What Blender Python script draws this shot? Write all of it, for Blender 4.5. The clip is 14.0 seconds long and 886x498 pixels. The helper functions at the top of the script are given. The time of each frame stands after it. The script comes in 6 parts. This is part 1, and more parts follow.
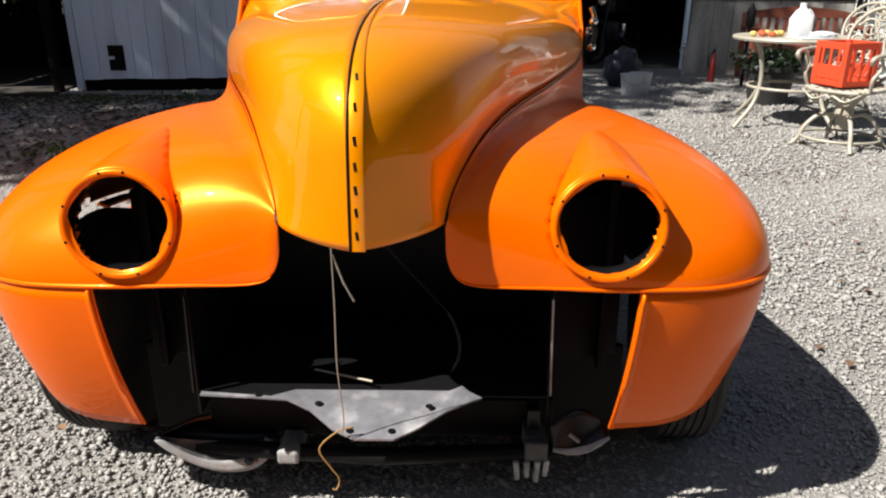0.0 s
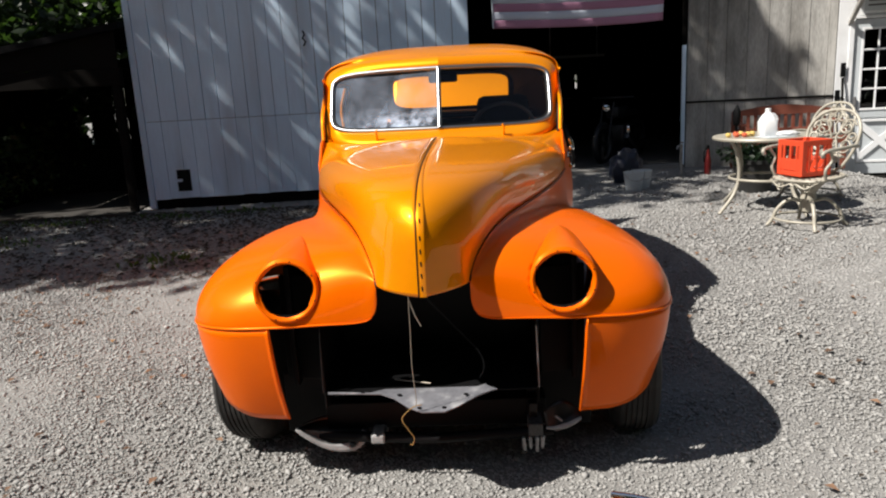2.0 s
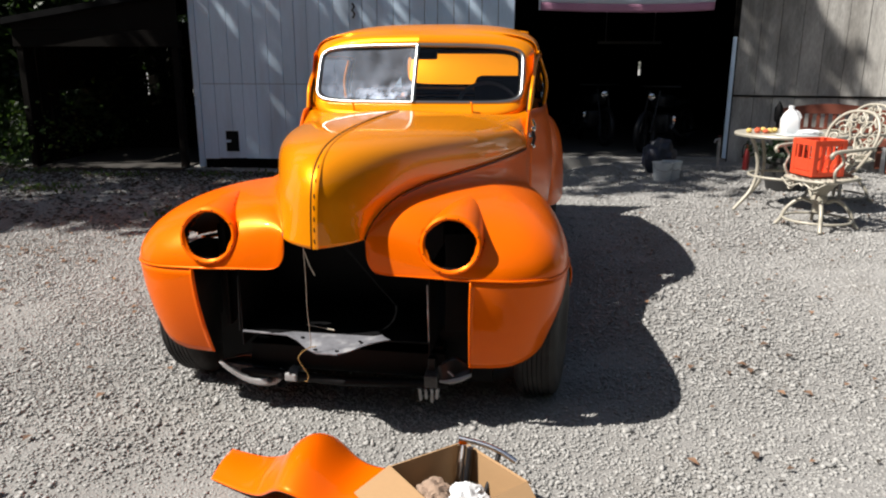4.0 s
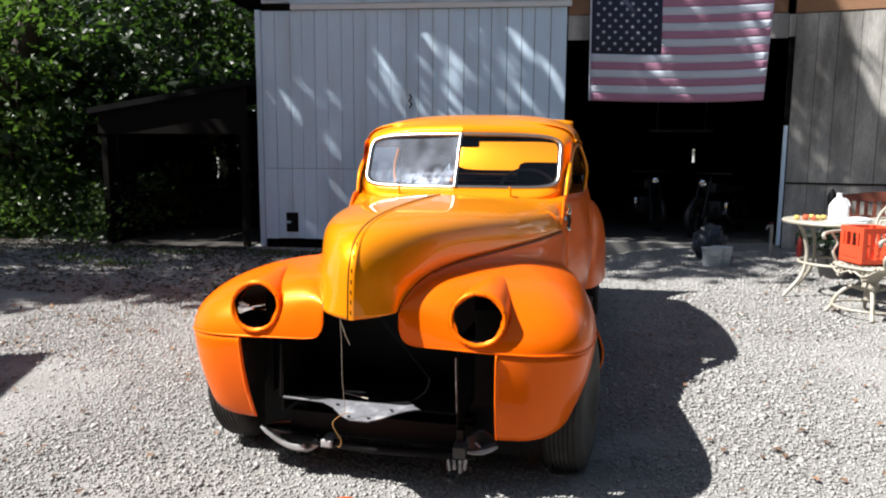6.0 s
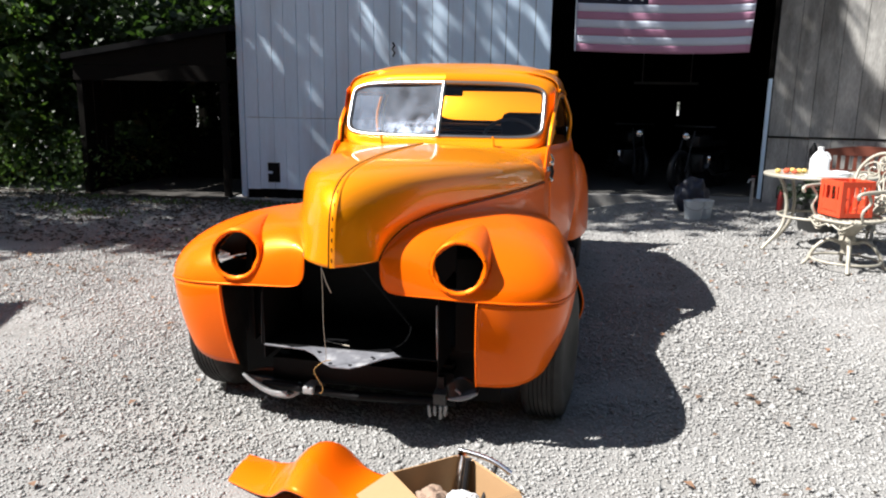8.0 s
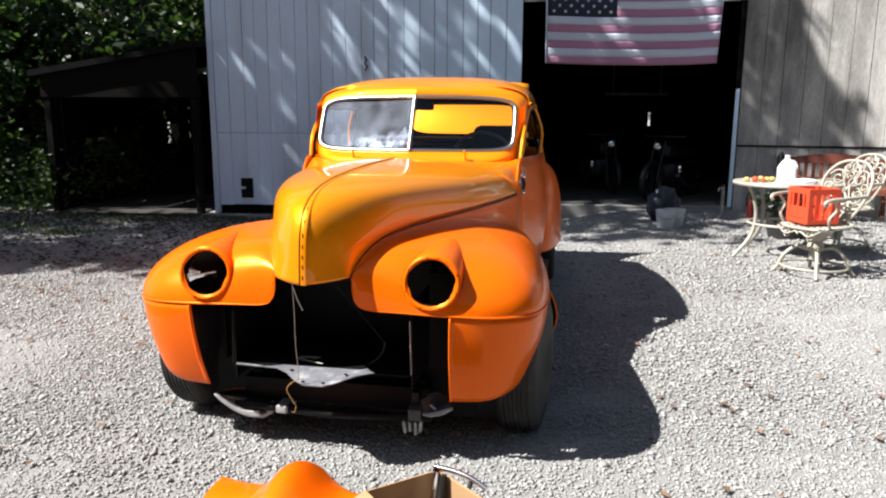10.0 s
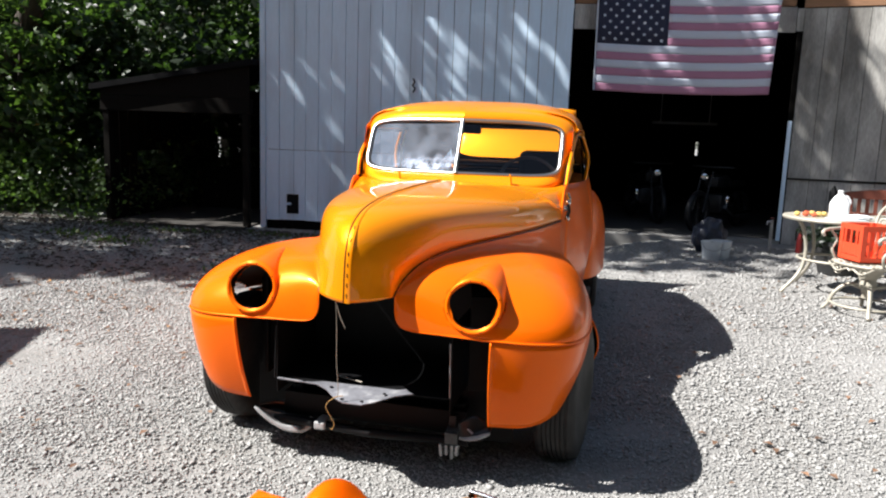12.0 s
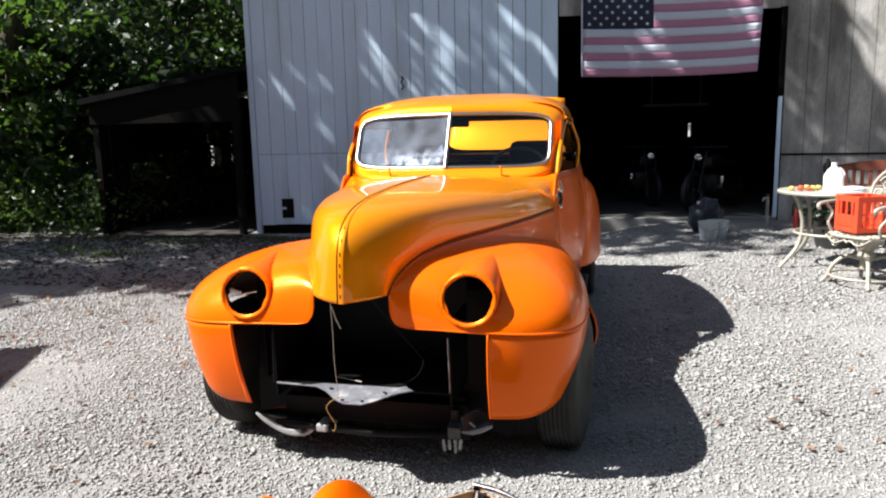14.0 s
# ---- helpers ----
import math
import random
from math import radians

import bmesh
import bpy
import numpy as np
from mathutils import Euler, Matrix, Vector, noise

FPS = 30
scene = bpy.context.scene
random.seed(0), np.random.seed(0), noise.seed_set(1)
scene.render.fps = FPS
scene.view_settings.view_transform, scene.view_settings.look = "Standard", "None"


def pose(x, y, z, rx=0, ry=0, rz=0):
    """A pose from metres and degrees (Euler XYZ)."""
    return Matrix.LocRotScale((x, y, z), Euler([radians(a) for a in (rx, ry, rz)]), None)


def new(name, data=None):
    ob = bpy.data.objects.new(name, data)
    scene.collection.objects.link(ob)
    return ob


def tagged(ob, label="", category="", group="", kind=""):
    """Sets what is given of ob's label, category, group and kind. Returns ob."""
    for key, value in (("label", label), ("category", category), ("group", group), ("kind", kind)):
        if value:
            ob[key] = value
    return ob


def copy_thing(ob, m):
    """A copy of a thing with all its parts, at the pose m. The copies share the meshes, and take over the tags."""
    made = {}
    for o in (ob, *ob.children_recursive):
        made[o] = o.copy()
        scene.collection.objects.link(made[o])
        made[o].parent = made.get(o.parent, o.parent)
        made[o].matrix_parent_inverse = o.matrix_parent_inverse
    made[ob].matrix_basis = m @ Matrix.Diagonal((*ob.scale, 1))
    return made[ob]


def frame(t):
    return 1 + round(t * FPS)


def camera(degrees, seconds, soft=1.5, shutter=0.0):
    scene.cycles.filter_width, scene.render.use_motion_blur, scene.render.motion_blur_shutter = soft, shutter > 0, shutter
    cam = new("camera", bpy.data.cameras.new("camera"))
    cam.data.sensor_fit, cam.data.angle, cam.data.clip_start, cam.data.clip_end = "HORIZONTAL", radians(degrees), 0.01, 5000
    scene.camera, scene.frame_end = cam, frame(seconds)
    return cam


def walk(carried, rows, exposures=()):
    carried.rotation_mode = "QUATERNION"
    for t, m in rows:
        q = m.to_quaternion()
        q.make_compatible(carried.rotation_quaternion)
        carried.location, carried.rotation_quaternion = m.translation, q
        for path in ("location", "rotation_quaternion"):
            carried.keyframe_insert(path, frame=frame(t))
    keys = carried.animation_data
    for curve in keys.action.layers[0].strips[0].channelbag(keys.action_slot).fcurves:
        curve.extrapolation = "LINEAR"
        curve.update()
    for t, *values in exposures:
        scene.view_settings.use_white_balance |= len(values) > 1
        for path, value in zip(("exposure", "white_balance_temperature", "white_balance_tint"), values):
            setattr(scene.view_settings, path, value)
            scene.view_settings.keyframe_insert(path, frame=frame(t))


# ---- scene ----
from mathutils.bvhtree import BVHTree

cam = camera(63.27, 14.0, soft=2.1)
# seconds, x, y, z, and the turns about x, y and z
PATH = [
    (0.0, 0.159, -1.058, 1.179, 69.42, -0.18, 0.69),
    (0.5, 0.111, -1.317, 1.269, 71.43, -0.27, 1.35),
    (1.0, 0.041, -1.577, 1.340, 76.75, 0.41, 1.23),
    (1.5, 0.041, -1.821, 1.371, 78.43, 1.53, -2.18),
    (2.0, 0.187, -2.039, 1.381, 77.20, 2.99, 2.36),
    (2.5, 0.388, -2.183, 1.357, 74.81, 3.40, 3.84),
    (2.7, 0.434, -2.192, 1.350, 74.75, 3.43, 4.08),
    (4.8, 0.918, -2.290, 1.378, 77.92, -2.05, 10.85),
    (5.0, 0.922, -2.318, 1.380, 78.85, -1.73, 11.30),
    (5.5, 0.912, -2.362, 1.374, 81.27, -0.97, 12.98),
    (6.0, 0.916, -2.368, 1.372, 82.27, -0.39, 13.33),
    (6.5, 0.924, -2.373, 1.373, 82.73, -0.21, 12.88),
    (7.0, 0.920, -2.357, 1.346, 81.14, -0.19, 12.53),
    (7.5, 0.918, -2.357, 1.344, 78.95, -0.66, 12.14),
    (8.0, 0.923, -2.363, 1.356, 78.52, -0.93, 12.09),
    (8.5, 0.924, -2.367, 1.366, 78.51, -0.35, 12.06),
    (9.0, 0.940, -2.354, 1.366, 78.86, 0.27, 10.60),
    (9.2, 0.942, -2.352, 1.365, 79.10, 0.65, 9.84),
    (11.3, 0.931, -2.360, 1.373, 79.97, -2.51, 10.44),
    (11.5, 0.929, -2.361, 1.377, 80.20, -2.82, 10.38),
    (12.0, 0.924, -2.362, 1.371, 81.16, -1.99, 13.56),
    (12.5, 0.936, -2.356, 1.364, 81.68, -0.67, 13.85),
    (13.0, 0.941, -2.350, 1.355, 81.32, 0.58, 13.53),
    (13.5, 0.943, -2.349, 1.360, 80.89, 1.27, 13.38),
    (14.0, 0.953, -2.348, 1.366, 80.83, 1.29, 13.04),
]
walk(cam, [(t, pose(x, y, z, a, b, c)) for t, x, y, z, a, b, c in PATH],
     exposures=[(0.0, 1.07, 6650, 10), (1.0, 0.81, 6600, 10), (2.5, 0.76, 6550, 10), (5.0, 1.06, 6500, 10), (5.5, 0.98, 6450, 10), (6.0, 1.42, 6300, 10), (6.5, 1.47, 6250, 10), (14.0, 1.47, 6250, 10)])

# ---- sky and sun ----
SUN_WAY = Vector((0.77, 0.38, -1.0)).normalized()
world = bpy.data.worlds.new("sky")
scene.world = world
world.use_nodes = True
sky = world.node_tree.nodes.new("ShaderNodeTexSky")
sky.sky_type = "NISHITA"
sky.sun_disc = False
sky.sun_elevation = math.asin(-SUN_WAY.z)
sky.sun_rotation = math.atan2(-SUN_WAY.x, -SUN_WAY.y)
haze = world.node_tree.nodes.new("ShaderNodeHueSaturation")
haze.inputs["Saturation"].default_value = 0.8
world.node_tree.links.new(sky.outputs[0], haze.inputs["Color"])
world.node_tree.links.new(haze.outputs[0], world.node_tree.nodes["Background"].inputs[0])
world.node_tree.nodes["Background"].inputs[1].default_value = 0.042
sun = new("sun", bpy.data.lights.new("sun", "SUN"))
sun.data.energy, sun.data.angle, sun.data.color = 4.8, radians(0.55), (1.0, 0.955, 0.89)
sun.rotation_euler = SUN_WAY.to_track_quat("-Z", "Y").to_euler()


# ---- materials ----
def material(name, base, rough=0.6, metal=0.0, spread=0.12, scale=6.0, fine=60.0, bump=0.0, bump_scale=80.0,
             coat=0.0, random_tone=0.0, stretch=(1, 1, 1), second=None, second_amount=0.0, second_scale=3.0,
             sheen=0.0, coat_rough=0.04, spec=0.5, island=False):
    """A surface with variation at two scales; second is a stain or wear colour."""
    m = bpy.data.materials.new(name)
    m.use_nodes = True
    nt = m.node_tree
    n, l = nt.nodes, nt.links
    b = n["Principled BSDF"]
    b.inputs["Roughness"].default_value = rough
    b.inputs["Metallic"].default_value = metal
    b.inputs["Coat Weight"].default_value = coat
    b.inputs["Coat Roughness"].default_value = coat_rough
    b.inputs["Specular IOR Level"].default_value = spec
    b.inputs["Sheen Weight"].default_value = sheen
    tc, mp = n.new("ShaderNodeTexCoord"), n.new("ShaderNodeMapping")
    mp.inputs["Scale"].default_value = stretch
    l.new(tc.outputs["Object"], mp.inputs["Vector"])

    def noise_tex(s, detail):
        t = n.new("ShaderNodeTexNoise")
        t.inputs["Scale"].default_value, t.inputs["Detail"].default_value = s, detail
        l.new(mp.outputs[0], t.inputs["Vector"])
        return t.outputs["Fac"]

    def math_node(op, a, c):
        t = n.new("ShaderNodeMath")
        t.operation = op
        for i, v in enumerate((a, c)):
            if isinstance(v, (int, float)):
                t.inputs[i].default_value = v
            else:
                l.new(v, t.inputs[i])
        return t.outputs[0]

    big, small = noise_tex(scale, 4), noise_tex(fine, 3)
    tone = math_node("ADD", math_node("MULTIPLY", math_node("SUBTRACT", big, 0.5), spread * 2.2),
                     math_node("MULTIPLY", math_node("SUBTRACT", small, 0.5), spread * 1.6))
    tone = math_node("ADD", tone, 1.0)
    if random_tone:
        if island:
            geo = n.new("ShaderNodeNewGeometry")
            rnd = geo.outputs["Random Per Island"]
        else:
            rnd = n.new("ShaderNodeObjectInfo").outputs["Random"]
        tone = math_node("MULTIPLY", tone, math_node("ADD", math_node("MULTIPLY", rnd, random_tone * 2), 1 - random_tone))
    col = n.new("ShaderNodeMix")
    col.data_type = "RGBA"
    col.inputs["A"].default_value = (*base, 1)
    col.inputs["B"].default_value = (*(second or base), 1)
    if second:
        ramp = n.new("ShaderNodeMapRange")
        ramp.inputs["From Min"].default_value, ramp.inputs["From Max"].default_value = 0.62 - 0.3 * second_amount, 0.75
        ramp.inputs["To Max"].default_value = min(1.0, second_amount * 1.6)
        l.new(noise_tex(second_scale, 6), ramp.inputs["Value"])
        l.new(ramp.outputs[0], col.inputs["Factor"])
    else:
        col.inputs["Factor"].default_value = 0
    mul = n.new("ShaderNodeVectorMath")
    mul.operation = "SCALE"
    l.new(col.outputs["Result"], mul.inputs[0])
    l.new(tone, mul.inputs["Scale"])
    l.new(mul.outputs[0], b.inputs["Base Color"])
    if rough > 0.02:
        l.new(math_node("ADD", math_node("MULTIPLY", math_node("SUBTRACT", big, 0.5), 0.25 * rough), rough), b.inputs["Roughness"])
    if bump:
        bn = n.new("ShaderNodeBump")
        bn.inputs["Strength"].default_value, bn.inputs["Distance"].default_value = min(1.0, bump), 0.01
        l.new(noise_tex(bump_scale, 4), bn.inputs["Height"])
        l.new(bn.outputs[0], b.inputs["Normal"])
    return m


# dusty sets the strength of a pale film that paints in glare
def glass_material(name, tint=(1, 1, 1), rough=0.0, dusty=0.0):
    m = bpy.data.materials.new(name)
    m.use_nodes = True
    n, l = m.node_tree.nodes, m.node_tree.links
    n.remove(n["Principled BSDF"])
    mix, fr, tr, gl = (n.new("ShaderNode" + k) for k in ("MixShader", "Fresnel", "BsdfTransparent", "BsdfGlossy"))
    fr.inputs["IOR"].default_value = 1.55
    tr.inputs["Color"].default_value = (*tint, 1)
    gl.inputs["Roughness"].default_value = rough
    l.new(fr.outputs[0], mix.inputs[0])
    l.new(tr.outputs[0], mix.inputs[1])
    l.new(gl.outputs[0], mix.inputs[2])
    film, dust = n.new("ShaderNodeMixShader"), n.new("ShaderNodeBsdfGlossy")
    dust.inputs["Roughness"].default_value = 0.26
    dust.inputs["Color"].default_value = (0.72, 0.80, 0.95, 1)
    if dusty:
        # bluish film paints in sky reflection; dust and sun glare whiten the pane's foot
        dust = n.new("ShaderNodeBsdfDiffuse")
        dust.inputs["Color"].default_value = (0.66, 0.78, 0.98, 1)
        tc, sep = n.new("ShaderNodeTexCoord"), n.new("ShaderNodeSeparateXYZ")
        l.new(tc.outputs["Object"], sep.inputs[0])

        def blots(size, low, high, top):
            t, r = n.new("ShaderNodeTexNoise"), n.new("ShaderNodeMapRange")
            t.inputs["Scale"].default_value, t.inputs["Detail"].default_value = size, 9.0
            r.inputs["From Min"].default_value, r.inputs["From Max"].default_value, r.inputs["To Max"].default_value = low, high, top
            l.new(tc.outputs["Object"], t.inputs["Vector"])
            l.new(t.outputs["Fac"], r.inputs["Value"])
            return r.outputs[0]

        def calc(op, a, b):
            t = n.new("ShaderNodeMath")
            t.operation = op
            for i, v in enumerate((a, b)):
                if isinstance(v, float):
                    t.inputs[i].default_value = v
                else:
                    l.new(v, t.inputs[i])
            return t.outputs[0]
        foot = n.new("ShaderNodeMapRange")
        foot.inputs["From Min"].default_value, foot.inputs["From Max"].default_value = 1.285, 1.185
        l.new(sep.outputs["Z"], foot.inputs["Value"])
        inner = n.new("ShaderNodeMapRange")
        inner.inputs["From Min"].default_value, inner.inputs["From Max"].default_value = -0.46, -0.22
        l.new(sep.outputs["X"], inner.inputs["Value"])
        foot_glare = calc("MULTIPLY", calc("MULTIPLY", blots(19.0, 0.36, 0.60, 1.0), foot.outputs[0]), calc("ADD", calc("MULTIPLY", inner.outputs[0], 0.8), 0.2))
        amount = calc("MULTIPLY", calc("ADD", calc("MULTIPLY", blots(7.0, 0.30, 0.75, 0.26), 1.0), foot_glare), dusty)
        l.new(amount, film.inputs[0])
    else:
        film.inputs[0].default_value = 0.0
    l.new(mix.outputs[0], film.inputs[1])
    l.new(dust.outputs[0], film.inputs[2])
    l.new(film.outputs[0], n["Material Output"].inputs["Surface"])
    return m


def leaf_material(name, base, tone=0.5):
    m = material(name, base, rough=0.42, spread=0.15, scale=0.6, fine=4, random_tone=tone, island=True)
    b = m.node_tree.nodes["Principled BSDF"]
    n, l = m.node_tree.nodes, m.node_tree.links
    tl = n.new("ShaderNodeBsdfTranslucent")
    tl.inputs["Color"].default_value = (base[0] * 2.2, base[1] * 2.4, base[2] * 1.2, 1)
    mix = n.new("ShaderNodeMixShader")
    mix.inputs[0].default_value = 0.35
    l.new(b.outputs[0], mix.inputs[1])
    l.new(tl.outputs[0], mix.inputs[2])
    l.new(mix.outputs[0], n["Material Output"].inputs["Surface"])
    return m


M = {
    "gravel": material("gravel_ground", (0.235, 0.229, 0.219), 0.9, spread=0.28, scale=1.1, fine=85, bump=1.0, bump_scale=110,
                       second=(0.175, 0.16, 0.14), second_amount=0.35, second_scale=1.3),
    "stone": material("gravel_stone", (0.30, 0.295, 0.284), 0.85, spread=0.14, scale=2, fine=90, random_tone=0.2, island=True),
    "fender_paint": material("fender_orange_paint", (0.82, 0.133, 0.0003), 0.34, metal=0.20, spread=0.03, scale=3, fine=900, coat=0.28, coat_rough=0.02, spec=0.06),
    "body_paint": material("body_amber_paint", (0.80, 0.254, 0.0006), 0.36, metal=0.32, spread=0.03, scale=3, fine=900, coat=0.65, coat_rough=0.015, spec=0.06),
    "loose_paint": material("loose_panel_paint", (0.92, 0.135, 0.0004), 0.36, metal=0.12, spread=0.03, scale=3, fine=500, coat=0.5, coat_rough=0.03, spec=0.1),
    "black": material("black_primer", (0.006, 0.006, 0.0065), 0.45, spread=0.4, scale=5, fine=50, spec=0.12),
    "chassis": material("chassis_black", (0.008, 0.008, 0.0088), 0.32, metal=0.2, spread=0.5, scale=9, fine=60, second=(0.035, 0.034, 0.033), second_amount=0.22, second_scale=14),
    "bare": material("bare_steel", (0.35, 0.35, 0.36), 0.48, metal=0.75, spread=0.3, scale=9, fine=80, second=(0.12, 0.11, 0.11), second_amount=0.4, second_scale=12),
    "grimy": material("grimy_steel", (0.0675, 0.0675, 0.0666), 0.6, metal=0.15, spread=0.7, scale=16, fine=90, second=(0.42, 0.42, 0.41), second_amount=0.34, second_scale=26),
    "scraped": material("scraped_steel", (0.34, 0.34, 0.34), 0.5, metal=0.2, spread=0.35, scale=18, fine=90, second=(0.06, 0.06, 0.06), second_amount=0.35, second_scale=24),
    "grey_pan": material("grey_primer", (0.1445, 0.1462, 0.1615), 0.5, metal=0.1, spread=0.4, scale=9, fine=60, second=(0.5, 0.5, 0.5), second_amount=0.28, second_scale=17),
    "chrome": material("chrome", (0.75, 0.75, 0.76), 0.08, metal=1.0, spread=0.05),
    "bright_trim": material("bright_trim", (0.357, 0.357, 0.357), 0.34, metal=1.0, spread=0.06),
    "rubber": material("tyre_rubber", (0.0165, 0.01613, 0.01575), 0.75, spread=0.3, scale=14, fine=90, bump=0.2, second=(0.08, 0.076, 0.07), second_amount=0.45, second_scale=7),
    "interior": material("dark_upholstery", (0.011, 0.0105, 0.0105), 0.85, spread=0.3, spec=0.06),
    "grey_cloth": material("grey_cloth", (0.09, 0.09, 0.095), 0.9, spread=0.3),
    "glass": glass_material("clear_glass", (0.86, 0.90, 0.90)),
    "dust_glare_glass": glass_material("dust_glare_glass", (0.78, 0.84, 0.88), dusty=0.62),
    "dark_pane": glass_material("window_glass", (0.35, 0.38, 0.45)),
    "wire": material("wire", (0.30, 0.27, 0.22), 0.5, metal=0.3),
    "string": material("yellow_string", (0.26, 0.155, 0.045), 0.8),
    "barn_paint": material("barn_pale_paint", (0.63, 0.785, 0.94), 0.75, spread=0.10, scale=1.4, fine=40, stretch=(1, 1, 0.15), random_tone=0.05,
                           bump=0.25, bump_scale=45, second=(0.36, 0.39, 0.43), second_amount=0.3, second_scale=2.5),
    "white_paint": material("white_paint", (0.74, 0.75, 0.76), 0.55, spread=0.06, scale=2, fine=50, second=(0.45, 0.43, 0.40), second_amount=0.2),
    # light grey panels, greyed further to hold the shadow over the door
    "door_paint": material("door_shaded_grey_white", (0.50, 0.535, 0.555), 0.55, spread=0.06, scale=2, fine=50),
    "grey_wood": material("weathered_wood", (0.40, 0.388, 0.362), 0.88, spread=0.5, scale=4.0, fine=60, stretch=(1, 1, 0.22), random_tone=0.14,
                          bump=0.6, bump_scale=60, second=(0.10, 0.092, 0.08), second_amount=0.62, second_scale=2.6),
    "brown_wood": material("brown_wood", (0.24, 0.128, 0.068), 0.8, spread=0.25, scale=3, fine=50, stretch=(0.1, 1, 1)),
    # near black: deep shade of the shed and barn inside is in these colours
    "dark_wood": material("shade_dark_wood", (0.0075, 0.0066, 0.0058), 0.9, spread=0.35, scale=3, fine=40, random_tone=0.3, spec=0.05),
    "shingle": material("shade_dark_roofing", (0.008, 0.008, 0.0085), 0.95, spread=0.4, scale=4, fine=60, spec=0.05),
    "bench_wood": material("red_brown_bench", (0.168, 0.048, 0.028), 0.55, spread=0.2, scale=5, fine=50, random_tone=0.1),
    "concrete": material("concrete", (0.225, 0.2175, 0.2025), 0.9, spread=0.2, scale=3, fine=40),
    "cast": material("cream_cast_metal", (0.37, 0.345, 0.285), 0.45, metal=0.1, spread=0.15, scale=9, fine=60, second=(0.30, 0.26, 0.2), second_amount=0.25, second_scale=18),
    # concrete darkened to put the barn's inner shade into the colour
    "barn_floor": material("shade_dark_concrete", (0.045, 0.0432, 0.0408), 0.9, spread=0.3, scale=2, fine=40),
    "crate": material("red_plastic", (0.6, 0.06375, 0.0225), 0.42, spread=0.06, scale=5, fine=40),
    "jug": material("white_plastic", (0.774, 0.783, 0.792), 0.4, spread=0.02),
    "paper": material("white_paper", (0.56, 0.57, 0.58), 0.85, spread=0.05, bump=0.3, bump_scale=30),
    "kraft": material("kraft_paper", (0.27, 0.1875, 0.135), 0.85, spread=0.15, bump=0.4, bump_scale=30),
    "card": material("cardboard", (0.3225, 0.195, 0.09375), 0.85, spread=0.08, scale=4, fine=60, stretch=(1, 1, 4)),
    "bucket": material("galvanised_bucket", (0.56, 0.60, 0.62), 0.5, metal=0.15, spread=0.15),
    "red_stripe": material("faded_red_cloth", (0.40, 0.19, 0.285), 0.9, spread=0.07, scale=3, fine=120),
    "white_stripe": material("white_cloth", (0.54, 0.575, 0.665), 0.9, spread=0.06, scale=3, fine=120),
    "navy": material("navy_cloth", (0.022, 0.026, 0.055), 0.9, spread=0.1),
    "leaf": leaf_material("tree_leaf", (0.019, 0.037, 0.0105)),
    # lighter copy of the leaf colour that paints in sunlight
    "leaf_light": leaf_material("sunlit_tint_leaf", (0.046, 0.082, 0.020)),
    "bark": material("bark", (0.0525, 0.04125, 0.0315), 0.95, spread=0.4, scale=6, fine=40, stretch=(1, 1, 0.3), bump=0.8, bump_scale=25),
    "grass": leaf_material("grass_blade", (0.05625, 0.09, 0.021)),
    "dead_leaf": material("fallen_leaf", (0.15, 0.085, 0.050), 0.8, random_tone=0.5, island=True),
    "leaf_mould": material("dark_leaf_mould", (0.044, 0.032, 0.0216), 0.9, random_tone=0.5, island=True),
    # dark floor colour standing in for the shade inside the shed
    "shed_shade": material("shed_shade_dark", (0.030, 0.026, 0.022), 0.95, spread=0.4, scale=3, fine=40, bump=0.6, bump_scale=40),
    "yellow_leaf": material("yellow_leaf", (0.30, 0.15, 0.04), 0.8, random_tone=0.3, island=True),
    "fruit_red": material("red_fruit", (0.55, 0.11, 0.05), 0.3),
    "fruit_yellow": material("yellow_fruit", (0.62, 0.44, 0.14), 0.3),
    "pot": material("black_plastic_pot", (0.02, 0.02, 0.02), 0.6),
    "plant": leaf_material("plant_leaf", (0.007, 0.0168, 0.0063)),
    "red_metal": material("red_metal", (0.096, 0.0072, 0.0072), 0.35),
    "machine": material("dark_machine", (0.012, 0.012, 0.014), 0.45, metal=0.2, spread=0.3),
    "tarp": material("blue_black_tarp", (0.010, 0.013, 0.026), 0.4, spread=0.3, bump=0.4, bump_scale=12),
    "mid_grey": material("grey_fitting", (0.12, 0.12, 0.12), 0.6),
}


# ---- mesh helpers ----
def world_of(ob):
    m = ob.matrix_basis.copy()
    return world_of(ob.parent) @ ob.matrix_parent_inverse @ m if ob.parent else m


def mesh_object(name, verts, faces, mat, parent=None, label="", smooth=False, sharp=40):
    me = bpy.data.meshes.new(name)
    me.from_pydata([tuple(v) for v in verts], [], [tuple(int(i) for i in f) for f in faces])
    me.materials.append(mat)
    if smooth:
        me.polygons.foreach_set("use_smooth", [True] * len(me.polygons))
        if sharp < 180:
            me.set_sharp_from_angle(angle=radians(sharp))
    ob = new(name, me)
    if parent:
        ob.parent = parent
        ob.matrix_parent_inverse = world_of(parent).inverted()
    if label:
        tagged(ob, label)
    return ob


def part(name, bm, mat, parent, label="", smooth=False, sharp=40):
    bm.normal_update()
    vs = [v.co.copy() for v in bm.verts]
    bm.verts.index_update()
    fs = [[v.index for v in f.verts] for f in bm.faces]
    bm.free()
    return mesh_object(name, vs, fs, mat, parent, label, smooth, sharp)


def thing(name, label, category, at=(0, 0, 0), turn=0, group="", kind=""):
    e = new(name)
    e.empty_display_size = 0.1
    e.matrix_basis = pose(*at, 0, 0, turn)
    return tagged(e, label, category, group, kind)


